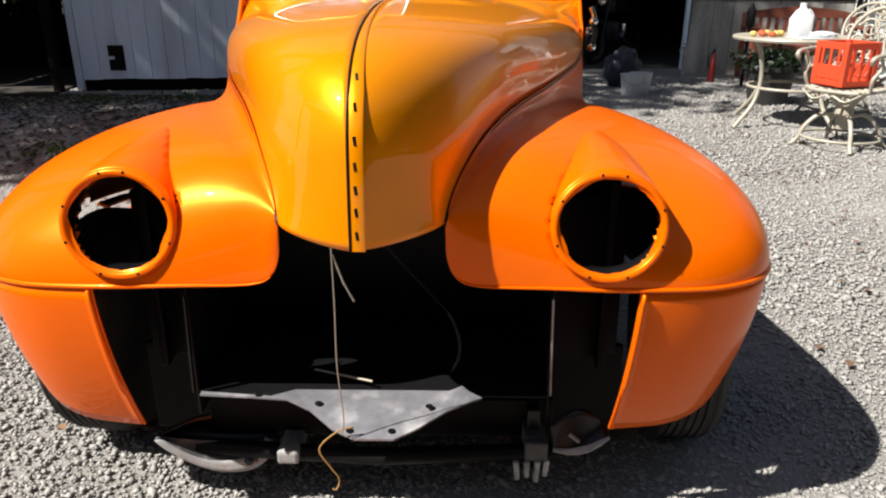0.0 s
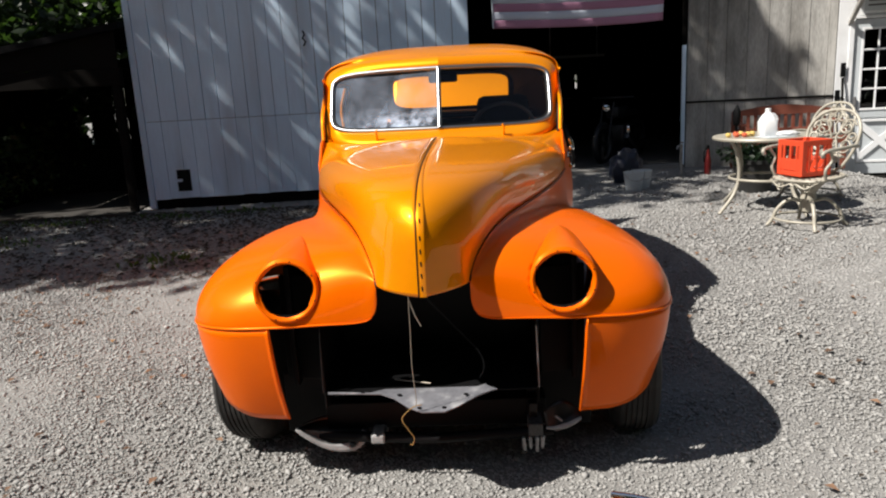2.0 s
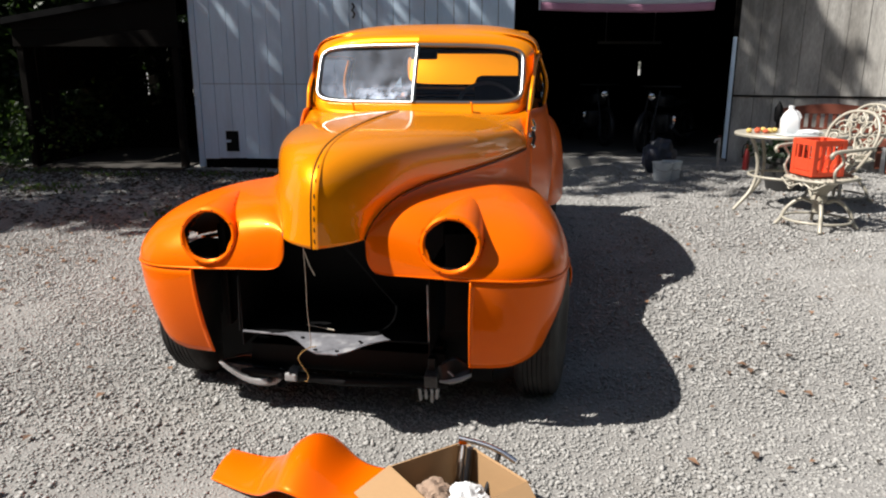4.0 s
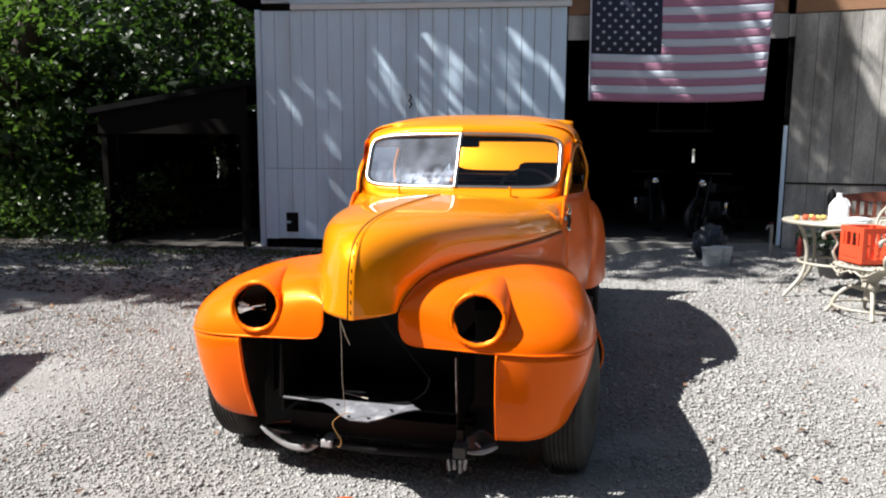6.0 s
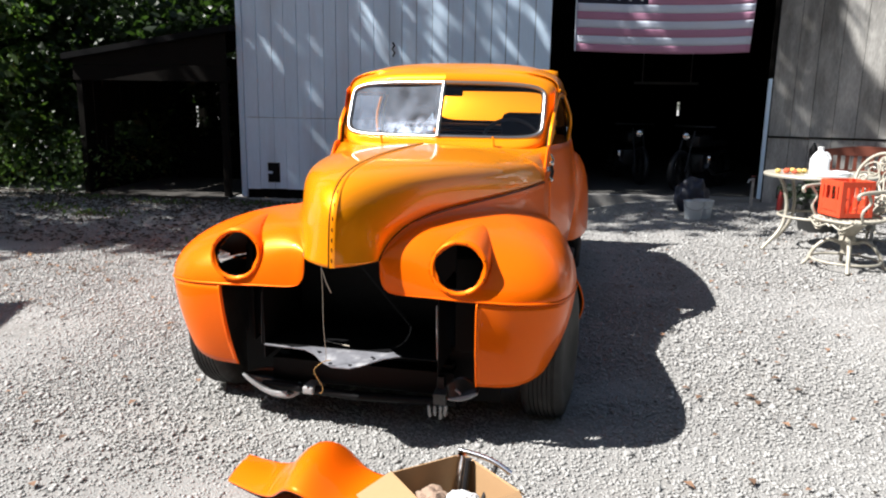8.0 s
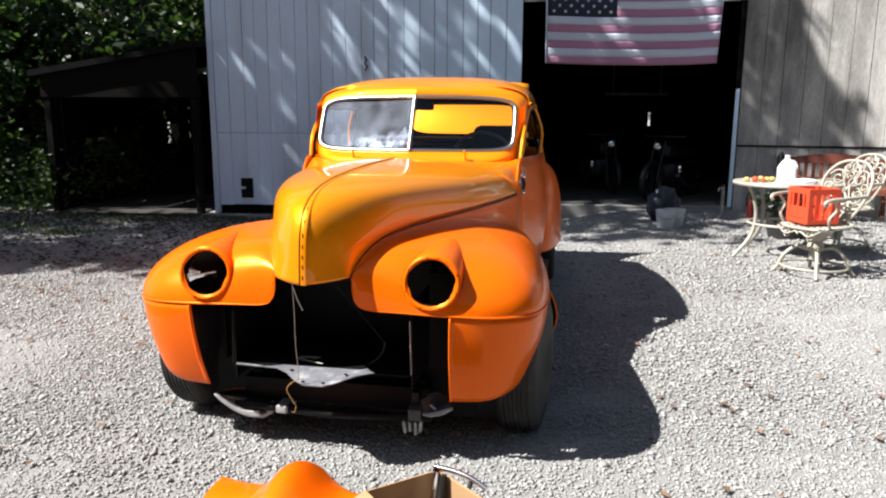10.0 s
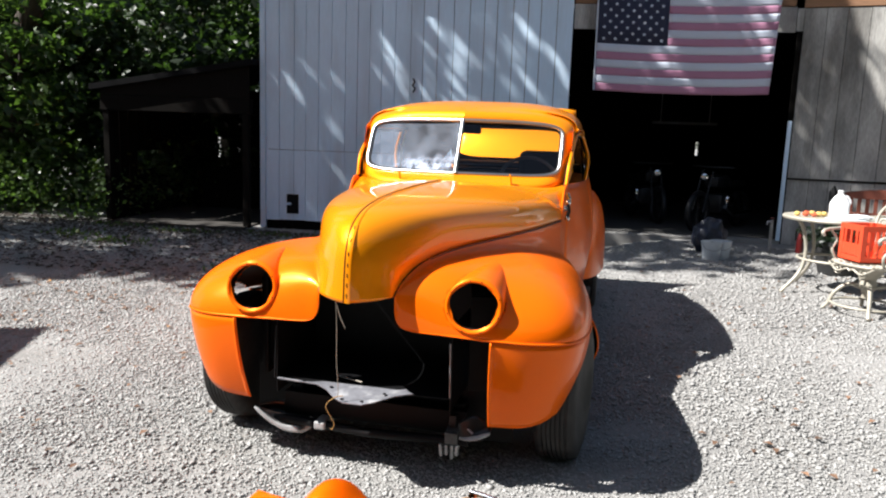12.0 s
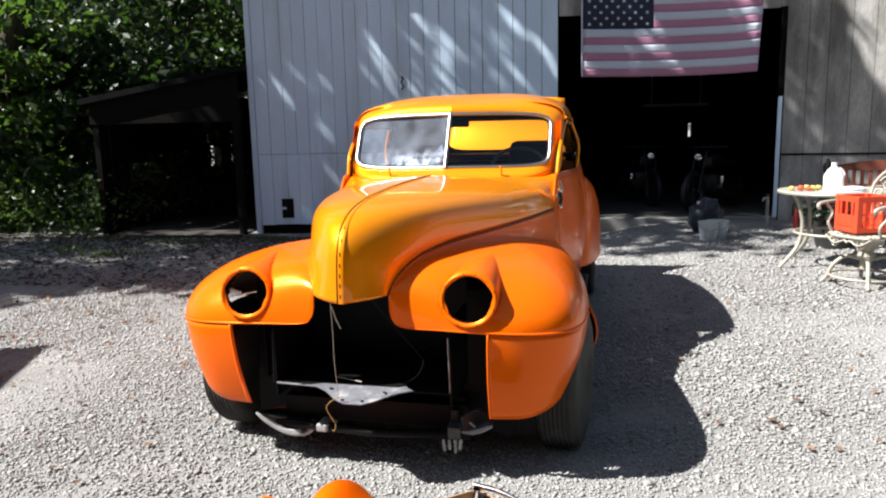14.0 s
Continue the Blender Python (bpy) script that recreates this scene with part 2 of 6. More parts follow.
def solid(ob, thick, offset=-1.0, inside=None):
    s = ob.modifiers.new("thickness", "SOLIDIFY")
    s.thickness, s.offset, s.use_even_offset = thick, offset, False
    if inside:
        ob.data.materials.append(inside)
        s.material_offset = 1
    return ob


def box(bm, size, at=(0, 0, 0), rot=(0, 0, 0), bevel=0.0):
    m = pose(*at, *rot) @ Matrix.Diagonal((*size, 1))
    r = bmesh.ops.create_cube(bm, size=1, matrix=m)
    if bevel:
        es = list({e for v in r["verts"] for e in v.link_edges})
        bmesh.ops.bevel(bm, geom=es, offset=bevel, segments=2, affect="EDGES", profile=0.5)
    return bm


def boxed(name, size, at, mat, parent, rot=(0, 0, 0), bevel=0.004, label=""):
    return part(name, box(bmesh.new(), size, at, rot, bevel), mat, parent, label)


def spline(points, n, closed=False):
    """n points on a smooth curve through the given ones."""
    p = np.array(points, float)
    if closed:
        p = np.vstack([p[-1], p, p[0], p[1]])
    else:
        p = np.vstack([2 * p[0] - p[1], p, 2 * p[-1] - p[-2]])
    k = len(p) - 3
    out = []
    for u in np.linspace(0, k, n, endpoint=not closed):
        i = min(int(u), k - 1)
        t = u - i
        a, b, c, d = p[i:i + 4]
        out.append(0.5 * (2 * b + (c - a) * t + (2 * a - 5 * b + 4 * c - d) * t * t + (3 * b - a - 3 * c + d) * t ** 3))
    return np.array(out)


def grid(name, pts, mat, parent, label="", flip=False, smooth=True, close_v=False, close_u=False, sharp=50):
    """A sheet from an array of rows of points."""
    pts = np.array(pts)
    nu, nv = pts.shape[:2]
    faces = []
    for i in range(nu if close_u else nu - 1):
        for j in range(nv if close_v else nv - 1):
            a, b = i * nv + j, i * nv + (j + 1) % nv
            c, d = ((i + 1) % nu) * nv + (j + 1) % nv, ((i + 1) % nu) * nv + j
            faces.append((a, d, c, b) if flip else (a, b, c, d))
    return mesh_object(name, pts.reshape(-1, 3), faces, mat, parent, label, smooth, sharp)


def tube_data(points, radius, sides=8, caps=True):
    p = np.array(points, float)
    n = len(p)
    rad = np.full(n, radius) if np.isscalar(radius) else np.array(radius, float)
    tang = np.gradient(p, axis=0)
    tang /= np.linalg.norm(tang, axis=1)[:, None] + 1e-12
    up = np.array([0, 0, 1.0]) if abs(tang[0][2]) < 0.9 else np.array([1.0, 0, 0])
    verts, faces = [], []
    for i in range(n):
        s = np.cross(tang[i], up)
        s /= np.linalg.norm(s) + 1e-12
        up = np.cross(s, tang[i])
        for k in range(sides):
            a = 2 * math.pi * k / sides
            verts.append(p[i] + rad[i] * (math.cos(a) * s + math.sin(a) * up))
    for i in range(n - 1):
        for k in range(sides):
            faces.append((i * sides + k, i * sides + (k + 1) % sides, (i + 1) * sides + (k + 1) % sides, (i + 1) * sides + k))
    if caps:
        faces.append(tuple(range(sides - 1, -1, -1)))
        faces.append(tuple((n - 1) * sides + k for k in range(sides)))
    return verts, faces


def tube(name, points, radius, mat, parent, label="", sides=8):
    v, f = tube_data(points, radius, sides)
    return mesh_object(name, v, f, mat, parent, label, True, 60)


def tubes(name, paths, mat, parent, label="", sides=6):
    vs, fs = [], []
    for pts, r in paths:
        v, f = tube_data(pts, r, sides)
        fs += [tuple(i + len(vs) for i in q) for q in f]
        vs += v
    return mesh_object(name, vs, fs, mat, parent, label, True, 60)


def lathe(name, profile, mat, parent, at=(0, 0, 0), sides=24, axis="z", label="", smooth=True, turn=None):
    """A turned form; profile is (radius, height) from bottom to top."""
    vs = []
    for r, h in profile:
        for k in range(sides):
            a = 2 * math.pi * k / sides
            q = (r * math.cos(a), r * math.sin(a), h)
            if axis == "x":
                q = (h, r * math.cos(a), r * math.sin(a))
            if axis == "y":
                q = (r * math.cos(a), h, r * math.sin(a))
            q = Vector(q)
            if turn:
                q = Euler([radians(d) for d in turn]).to_matrix() @ q
            vs.append(q + Vector(at))
    fs = []
    for i in range(len(profile) - 1):
        for k in range(sides):
            fs.append((i * sides + k, i * sides + (k + 1) % sides, (i + 1) * sides + (k + 1) % sides, (i + 1) * sides + k))
    if profile[0][0] > 1e-4:
        fs.append(tuple(range(sides - 1, -1, -1)))
    if profile[-1][0] > 1e-4:
        fs.append(tuple((len(profile) - 1) * sides + k for k in range(sides)))
    return mesh_object(name, vs, fs, mat, parent, label, smooth, 40)


def smoothstep(a, b, x):
    t = np.clip((x - a) / (b - a), 0, 1)
    return t * t * (3 - 2 * t)


def ground_z(x, y):
    """The yard falls a little towards the barn, but for a level apron before its opening."""
    apron = smoothstep(0.6, 1.8, x) * (1 - smoothstep(5.0, 5.9, x))
    return -0.20 * smoothstep(4.6, 8.4, y) * (1 - 0.85 * apron) - 0.12 * smoothstep(5.2, 6.2, x) * smoothstep(5.6, 8.6, y)


# ---- the yard ----
def build_ground():
    xs = np.concatenate([np.linspace(-400, -14, 8), np.linspace(-12, 12, 97), np.linspace(14, 400, 8)])
    ys = np.concatenate([np.linspace(-400, -8, 8), np.linspace(-6, 22, 113), np.linspace(25, 400, 8)])
    rng = np.random.default_rng(3)
    pts = [[(x, y, ground_z(x, y) + 0.006 * math.sin(2.1 * x + 0.7 * y) * math.sin(1.3 * y - 0.4 * x) + rng.normal(0, 0.0015)) for x in xs] for y in ys]
    ob = grid("ground", pts, M["gravel"], None)
    tagged(ob, "pale crushed limestone gravel yard with worn dusty patches", "ground", kind="structure")


def build_gravel():
    """Loose stones, each a small uneven lump."""
    rng = np.random.default_rng(11)
    base = np.array([(1, 0, 0), (-1, 0, 0), (0, 1, 0), (0, -1, 0), (0, 0, 1), (0, 0, -1)], float)
    tri = np.array([(0, 2, 4), (2, 1, 4), (1, 3, 4), (3, 0, 4), (2, 0, 5), (1, 2, 5), (3, 1, 5), (0, 3, 5)])
    zones = ((-3.9, 3.6, -1.6, 1.4, 150000, 0.0067), (-4.6, 4.6, 1.4, 3.4, 88000, 0.0078), (-6.0, 5.6, 3.4, 6.0, 66000, 0.0100), (-7.5, 6.5, 6.0, 8.6, 26000, 0.0125))
    vs, fs, off = [], [], 0
    for x0, x1, y0, y1, n, r in zones:
        x, y = rng.uniform(x0, x1, n), rng.uniform(y0, y1, n)
        keep = ~((np.abs(x) < 0.62) & (y > 0.75) & (y < 4.4))
        patch = np.array([noise.noise(Vector((a * 0.55, b * 0.55, 2.0))) for a, b in zip(x, y)])
        keep &= rng.random(n) < np.clip(1.05 - 1.1 * np.clip(patch, 0, 1) * (x < 0.4), 0.15, 1)
        side_fade = np.minimum(x - x0, x1 - x) + 0.25 * np.sin(3.1 * y) + 0.2 * np.sin(7.3 * y + 1)
        keep &= rng.random(n) < np.clip(side_fade / 1.1, 0, 1)
        if y0 < 0:
            keep &= rng.random(n) < np.clip((y - y0) / 1.0, 0, 1)
        keep &= rng.random(n) < 1 - 0.6 * smoothstep(-0.6, -1.6, x) * smoothstep(3.2, 4.4, y)
        x, y = x[keep], y[keep]
        k = len(x)
        size = r * rng.lognormal(0, 0.33, k)
        shape = rng.uniform(0.65, 1.25, (k, 3)) * np.array([1, 1, 0.52])
        a, t = rng.uniform(0, 6.283, k), rng.normal(0, 0.45, k)
        q = base[None] * shape[:, None] * size[:, None, None] * (1 + rng.uniform(-0.28, 0.28, (k, 6, 1)))
        c, s = np.cos(t)[:, None], np.sin(t)[:, None]
        q = np.stack([q[..., 0] * c - q[..., 2] * s, q[..., 1], q[..., 0] * s + q[..., 2] * c], -1)
        c, s = np.cos(a)[:, None], np.sin(a)[:, None]
        q = np.stack([q[..., 0] * c - q[..., 1] * s, q[..., 0] * s + q[..., 1] * c, q[..., 2]], -1)
        q += np.stack([x, y, ground_z(x, y) + 0.30 * size], -1)[:, None]
        vs.append(q.reshape(-1, 3))
        fs.append((tri[None] + (off + 6 * np.arange(k))[:, None, None]).reshape(-1, 3))
        off += 6 * k
    v, f = np.concatenate(vs), np.concatenate(fs)
    me = bpy.data.meshes.new("gravel")
    me.vertices.add(len(v))
    me.vertices.foreach_set("co", v.ravel())
    me.loops.add(f.size)
    me.loops.foreach_set("vertex_index", f.ravel().astype(np.int32))
    me.polygons.add(len(f))
    me.polygons.foreach_set("loop_start", np.arange(0, f.size, 3, dtype=np.int32))
    me.polygons.foreach_set("use_smooth", np.ones(len(f), dtype=bool))
    me.update(calc_edges=True)
    me.materials.append(M["stone"])
    tagged(new("gravel", me), "loose pale grey crushed stones strewn over the yard", "gravel", kind="stuff")


build_ground()
build_gravel()


# ---- trees ----
def leaf_cloud(centres, spreads, counts, size, rng, droop=0.35):
    """Many small folded leaves round the given centres."""
    cs = np.repeat(np.array(centres), counts, axis=0)
    sp = np.repeat(np.array(spreads), counts, axis=0)
    n = len(cs)
    p = cs + rng.normal(0, 1, (n, 3)) * sp
    d = rng.normal(0, 1, (n, 3)) * (1, 1, 0.5) - (0, 0, droop)
    d /= np.linalg.norm(d, axis=1)[:, None]
    s = np.cross(d, rng.normal(0, 1, (n, 3)))
    s /= np.linalg.norm(s, axis=1)[:, None]
    nn = np.cross(d, s)
    L = size * rng.uniform(0.6, 1.35, n)[:, None]
    q = np.stack([p, p + d * L * 0.5 + s * L * 0.3 + nn * L * 0.1, p + d * L, p + d * L * 0.5 - s * L * 0.3 + nn * L * 0.1], 1)
    i = 4 * np.arange(n)[:, None]
    return q.reshape(-1, 3), np.concatenate([i + [0, 1, 2], i + [0, 2, 3]])


def crown_object(name, v, f, mat, parent):
    me = bpy.data.meshes.new(name)
    me.vertices.add(len(v))
    me.vertices.foreach_set("co", v.ravel())
    me.loops.add(f.size)
    me.loops.foreach_set("vertex_index", f.ravel().astype(np.int32))
    me.polygons.add(len(f))
    me.polygons.foreach_set("loop_start", np.arange(0, f.size, 3, dtype=np.int32))
    me.update(calc_edges=True)
    me.materials.append(mat)
    ob = new(name, me)
    ob.parent = parent
    ob.matrix_parent_inverse = world_of(parent).inverted()
    return ob


def tree(base, height, girth, crown, radii, clumps, per, leaf, label, seed, mat="leaf", spread=0.42):
    rng = np.random.default_rng(seed)
    t = thing("tree", label, "tree", base)
    base, crown, radii = np.array(base, float), np.array(crown, float), np.array(radii, float)
    top = crown + (0, 0, 0.35 * radii[2])
    trunk = spline([base - (0, 0, 0.1), base + (crown - base) * 0.3 + rng.normal(0, 0.12, 3), base + (crown - base) * 0.62 + rng.normal(0, 0.2, 3), top], 12)
    tube("trunk", trunk, np.linspace(girth, girth * 0.25, 12) * np.concatenate([[1.35], np.ones(11)]), M["bark"], t, sides=10)
    d = rng.normal(0, 1, (clumps, 3))
    d /= np.linalg.norm(d, axis=1)[:, None]
    rad = rng.uniform(0.25, 1.0, clumps) ** 0.5
    centres = crown + d * rad[:, None] * radii * rng.uniform(0.8, 1.12, (clumps, 1))
    paths = []
    for c in centres[:: max(1, clumps // 14)]:
        a = trunk[rng.integers(4, 10)]
        mid = (a + c) / 2 + (0, 0, 0.12 * np.linalg.norm(c - a))
        paths.append((spline([a, mid, c], 7), np.linspace(girth * 0.34, girth * 0.06, 7)))
    tubes("limb", paths, M["bark"], t)
    spreads = np.array([spread * min(1.6, 0.35 * radii.mean())]) * rng.uniform(0.6, 1.3, (clumps, 1)) * np.array([1, 1, 0.6])
    v, f = leaf_cloud(centres, spreads, np.full(clumps, per), leaf, rng)
    crown_object("crown", v, f, M[mat], t)
    return t


def build_trees():
    big = "tall broadleaf tree with a dense dark green crown over the shed"
    tree((-9.3, 6.9, 0), 9, 0.24, (-7.2, 4.9, 9.6), (4.4, 3.0, 1.8), 172, 42, 0.24, big, 1, spread=0.21)
    tree((-12.0, 2.4, 0), 9, 0.26, (-10.9, 2.32, 8.0), (3.9, 3.3, 2.8), 110, 95, 0.27, "tall broadleaf tree shading the shed and the gravel", 3, spread=0.32)
    tree((-13.0, 10.8, 0), 12, 0.3, (-3.5, 6.4, 10.2), (2.0, 1.9, 1.8), 58, 46, 0.25, "tall broadleaf tree reaching over the barn roof", 2, spread=0.27)
    edge = "leafy broadleaf tree at the edge of the woods"
    spots = ((-8.6, 11.2, 2.6, 2.2, 3.0), (-10.6, 9.2, 2.3, 2.0, 2.6), (-12.4, 13.5, 3.8, 3.2, 3.8), (-6.6, 14.8, 4.6, 2.6, 3.2), (-9.6, 16.5, 5.4, 3.4, 3.8),
             (-13.5, 9.4, 3.0, 2.4, 3.2), (-16.0, 15.5, 5.0, 4.0, 4.6), (-4.6, 18.0, 5.4, 2.8, 3.0), (-12.0, 20.0, 6.5, 4.2, 5.0), (5.2, 21.0, 2.6, 2.4, 2.6))
    for i, (x, y, h, w, r) in enumerate(spots):
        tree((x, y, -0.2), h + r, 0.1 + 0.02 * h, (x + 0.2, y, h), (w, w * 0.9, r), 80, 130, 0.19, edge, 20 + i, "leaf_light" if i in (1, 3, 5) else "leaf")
    for i, (x, y, h, w, r) in enumerate(((11.5, 17.5, 3.6, 2.6, 3.2), (15.0, 22.0, 4.4, 3.6, 4.0))):
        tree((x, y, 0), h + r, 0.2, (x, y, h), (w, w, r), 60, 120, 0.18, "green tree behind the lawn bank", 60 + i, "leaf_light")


def build_woods():
    """The far wood, an added unseen belt behind the viewer, and undergrowth at the wood's edge."""
    rng = np.random.default_rng(5)
    t = thing("woods", "dense dark green woods behind the shed and barn", "woods", (-12, 24, 0), kind="stuff")
    c = np.stack([rng.uniform(-34, -2, 420), rng.uniform(19, 27, 420), rng.uniform(0.3, 12, 420)], -1)
    v, f = leaf_cloud(c, np.full((420, 3), 0.85), np.full(420, 110), 0.3, rng)
    crown_object("foliage", v, f, M["leaf"], t)
    # out-of-view foliage, added to darken the car's reflections and the ambient light
    b = thing("woods", "unseen dark green woods added behind the viewer to darken reflections", "woods", (14, -8, 0), kind="stuff")
    a = rng.uniform(-155, 25, 640) * math.pi / 180
    r = rng.uniform(14.5, 21, 640)
    c = np.stack([r * np.cos(a), 1 + r * np.sin(a), rng.uniform(0.2, 8.5, 640)], -1)
    v, f = leaf_cloud(c, np.full((640, 3), 0.9), np.full(640, 90), 0.5, rng)
    crown_object("foliage", v, f, M["leaf"], b)
    u = thing("undergrowth", "green bushes and weeds beside the shed, tinted light as if sunlit", "bushes", (-9, 8, 0), kind="stuff")
    c = np.stack([rng.uniform(-12.5, -6.9, 90), rng.uniform(7.7, 11.5, 90), rng.uniform(0.0, 0.9, 90)], -1)
    c[:, 2] += ground_z(c[:, 0], c[:, 1])
    v, f = leaf_cloud(c, np.full((90, 3), 0.24), np.full(90, 120), 0.09, rng)
    # the light leaf tint stands in for sun on these bushes
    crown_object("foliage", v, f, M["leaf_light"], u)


build_trees()
build_woods()


# ---- the barn: its front lies along the line y = 8.93 + 0.125 x ----
BARN_TURN = math.degrees(math.atan(0.125))
BARN = pose(0, 8.93, 0, 0, 0, BARN_TURN)
COS = math.cos(math.atan(0.125))


def barn_box(bm, x0, x1, d0, d1, z0, z1):
    """A box in the barn's frame: along the front, depth behind it, height."""
    x0, x1 = x0 / COS, x1 / COS
    r = bmesh.ops.create_cube(bm, size=1, matrix=BARN @ pose((x0 + x1) / 2, (d0 + d1) / 2, (z0 + z1) / 2) @ Matrix.Diagonal((x1 - x0, d1 - d0, z1 - z0, 1)))
    return r


def barn_part(name, x0, x1, d0, d1, z0, z1, mat, parent, label="", bevel=0.004):
    bm = bmesh.new()
    barn_box(bm, x0, x1, d0, d1, z0, z1)
    if bevel:
        bmesh.ops.bevel(bm, geom=bm.edges[:], offset=bevel, segments=1, affect="EDGES")
    return part(name, bm, mat, parent, label)


RIGHT = pose(3.34, 9.17, 0, 0, 0, math.degrees(math.atan(-0.13)))


def right_part(name, x0, x1, d0, d1, z0, z1, mat, parent, label="", bevel=0.004):
    """A box on the wall to the right of the opening: along it from the jamb, depth, height."""
    bm = bmesh.new()
    box(bm, (x1 - x0, d1 - d0, z1 - z0), (0, 0, 0), (0, 0, 0), bevel)
    bm.transform(RIGHT @ pose((x0 + x1) / 2, (d0 + d1) / 2, (z0 + z1) / 2))
    return part(name, bm, mat, parent, label)


def build_barn():
    rng = random.Random(4)
    L, O0, O1 = -4.58, 0.16, 3.32
    # pale sliding door and the wall behind it
    w = thing("wall_front_left", "barn front of pale blue-grey painted vertical boards in dappled shade", "wall", (-2.3, 8.6, 0), kind="structure")
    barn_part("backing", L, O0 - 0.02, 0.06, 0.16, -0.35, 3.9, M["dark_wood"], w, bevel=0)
    barn_part("skirting", L, -0.4, 0.0, 0.055, -0.35, -0.04, M["dark_wood"], w)
    x, boards = L, []
    while x < O0 - 0.02:
        b = min(rng.choice((0.19, 0.22, 0.24, 0.205)), O0 - x)
        boards.append((x, x + b))
        x += b
    for a, b in boards:
        d = rng.uniform(-0.004, 0.004)
        z_join = 1.085
        gap = 0.0045 if a > -2.4 else 0.0028
        barn_part("board", a + 0.0018, b - 0.0018, -0.03 + d * 0.4, 0.0 + d * 0.4, -0.05 + rng.uniform(-.01, .01), z_join - 0.003, M["barn_paint"], w, bevel=0.002)
        barn_part("board", a + gap, b - gap, -0.03 + d, 0.0 + d, z_join + 0.003, 3.53, M["barn_paint"], w, bevel=0.003)
    barn_part("corner_board", L - 0.09, L - 0.004, -0.05, 0.1, -0.18, 3.55, M["barn_paint"], w)
    tr = thing("door_track", "pale painted sliding door track board under the gable", "door track", (-2, 8.6, 3.5), kind="structure")
    barn_part("rail", -4.08, 0.2, -0.11, -0.035, 3.535, 3.61, M["white_paint"], tr)
    barn_part("cover", -4.08, 0.2, -0.13, -0.03, 3.615, 3.70, M["barn_paint"], tr)
    h = thing("wall_hatch", "small dark square hatch low in the pale boards", "hatch", (-4.14, 8.4, 0.2), kind="structure")
    barn_part("recess", -4.235, -4.04, -0.036, -0.031, 0.06, 0.375, M["black"], h)
    barn_part("flap", -4.235, -4.16, -0.042, -0.037, 0.20, 0.24, M["barn_paint"], h)
    k = thing("wall_latch", "small rusty latch hook on the pale boards", "latch", (-2.25, 8.6, 2.15))
    tube("hook", [(BARN @ Vector((-2.25 + dx, -0.045, z))) for dx, z in ((0, 2.25), (0.03, 2.2), (-0.01, 2.15), (0.035, 2.1), (0.0, 2.04))], 0.012, M["dark_wood"], k)
    # weathered wall beside the opening
    w = thing("wall_front_right", "weathered grey-brown vertical board wall of the barn", "wall", (4.6, 9.0, 0), kind="structure")
    right_part("backing", 0.02, 2.1, 0.03, 0.13, -0.35, 3.9, M["dark_wood"], w, bevel=0)
    x = 0.04
    while x < 2.08:
        b = min(x + rng.choice((0.26, 0.29, 0.31, 0.2)), 2.09)
        d = rng.uniform(-0.004, 0.004)
        right_part("board", x + 0.003, b - 0.003, d, 0.025 + d, 0.955, 3.36, M["grey_wood"], w, bevel=0.003)
        right_part("board", x + 0.003, b - 0.003, 0.006 + d, 0.028 + d, -0.3, 0.93, M["grey_wood"], w, bevel=0.003)
        x = b
    right_part("drip_strip", 0.04, 2.09, -0.012, 0.024, 0.932, 0.953, M["dark_wood"], w)
    right_part("top_board", 0.03, 3.4, -0.015, 0.02, 3.37, 3.66, M["brown_wood"], w, "bare brown board under the gable")
    barn_part("lintel_board", O0, O1 - 0.03, -0.015, 0.02, 3.415, 3.66, M["brown_wood"], w)
    barn_part("lintel", O0, O1, 0.0, 0.03, 3.05, 3.41, M["grey_wood"], w)
    barn_part("lintel_back", O0, O1, 0.032, 0.16, 3.06, 3.9, M["dark_wood"], w, bevel=0)
    j = thing("door_jamb", "pale painted door post beside the barn opening", "door post", (3.4, 9.2, 0), kind="structure")
    right_part("post", -0.03, 0.022, -0.03, 0.08, -0.1, 1.78, M["barn_paint"], j)
    # upper length coloured dark to hold the shade over the post
    right_part("upper_post", -0.03, 0.035, -0.012, 0.08, 1.785, 3.04, M["dark_wood"], j, "upper door post coloured dark for the shade over it")
    right_part("head_board", -0.05, 0.038, -0.002, 0.024, 3.045, 3.36, M["grey_wood"], w, bevel=0.003)
    # gable, roof and the rest of the shell
    g = thing("gable", "upper gable of grey boards under a low roof", "gable", (1, 9, 4), kind="structure")
    bm = bmesh.new()
    prof = [(L, 3.66), (6.9, 3.66), (1.2, 4.9), (L, 3.80)]
    f = bm.faces.new([bm.verts.new(BARN @ Vector((a / COS, 0.0, z))) for a, z in prof])
    r = bmesh.ops.extrude_face_region(bm, geom=[f])
    bmesh.ops.translate(bm, verts=[v for v in r["geom"] if isinstance(v, bmesh.types.BMVert)], vec=BARN.to_3x3() @ Vector((0, 0.12, 0)))
    part("boards", bm, M["barn_paint"], g)
    for a, b, za, zb in ((-5.25, 1.2, 3.62, 4.95), (1.2, 7.6, 4.95, 3.62)):
        pa, pb = BARN @ Vector((a / COS, -0.30, za)), BARN @ Vector((b / COS, -0.30, zb))
        up, back = Vector((0, 0, 0.16)), BARN.to_3x3() @ Vector((0, 0.035, 0))
        bm = bmesh.new()
        vs = [bm.verts.new(q) for q in (pa, pb, pb + up, pa + up, pa + back, pb + back, pb + up + back, pa + up + back)]
        for q in ((0, 1, 2, 3), (5, 4, 7, 6), (3, 2, 6, 7), (1, 0, 4, 5), (0, 3, 7, 4), (2, 1, 5, 6)):
            bm.faces.new([vs[i] for i in q])
        part("rake_board", bm, M["white_paint"], g, "white rake board")
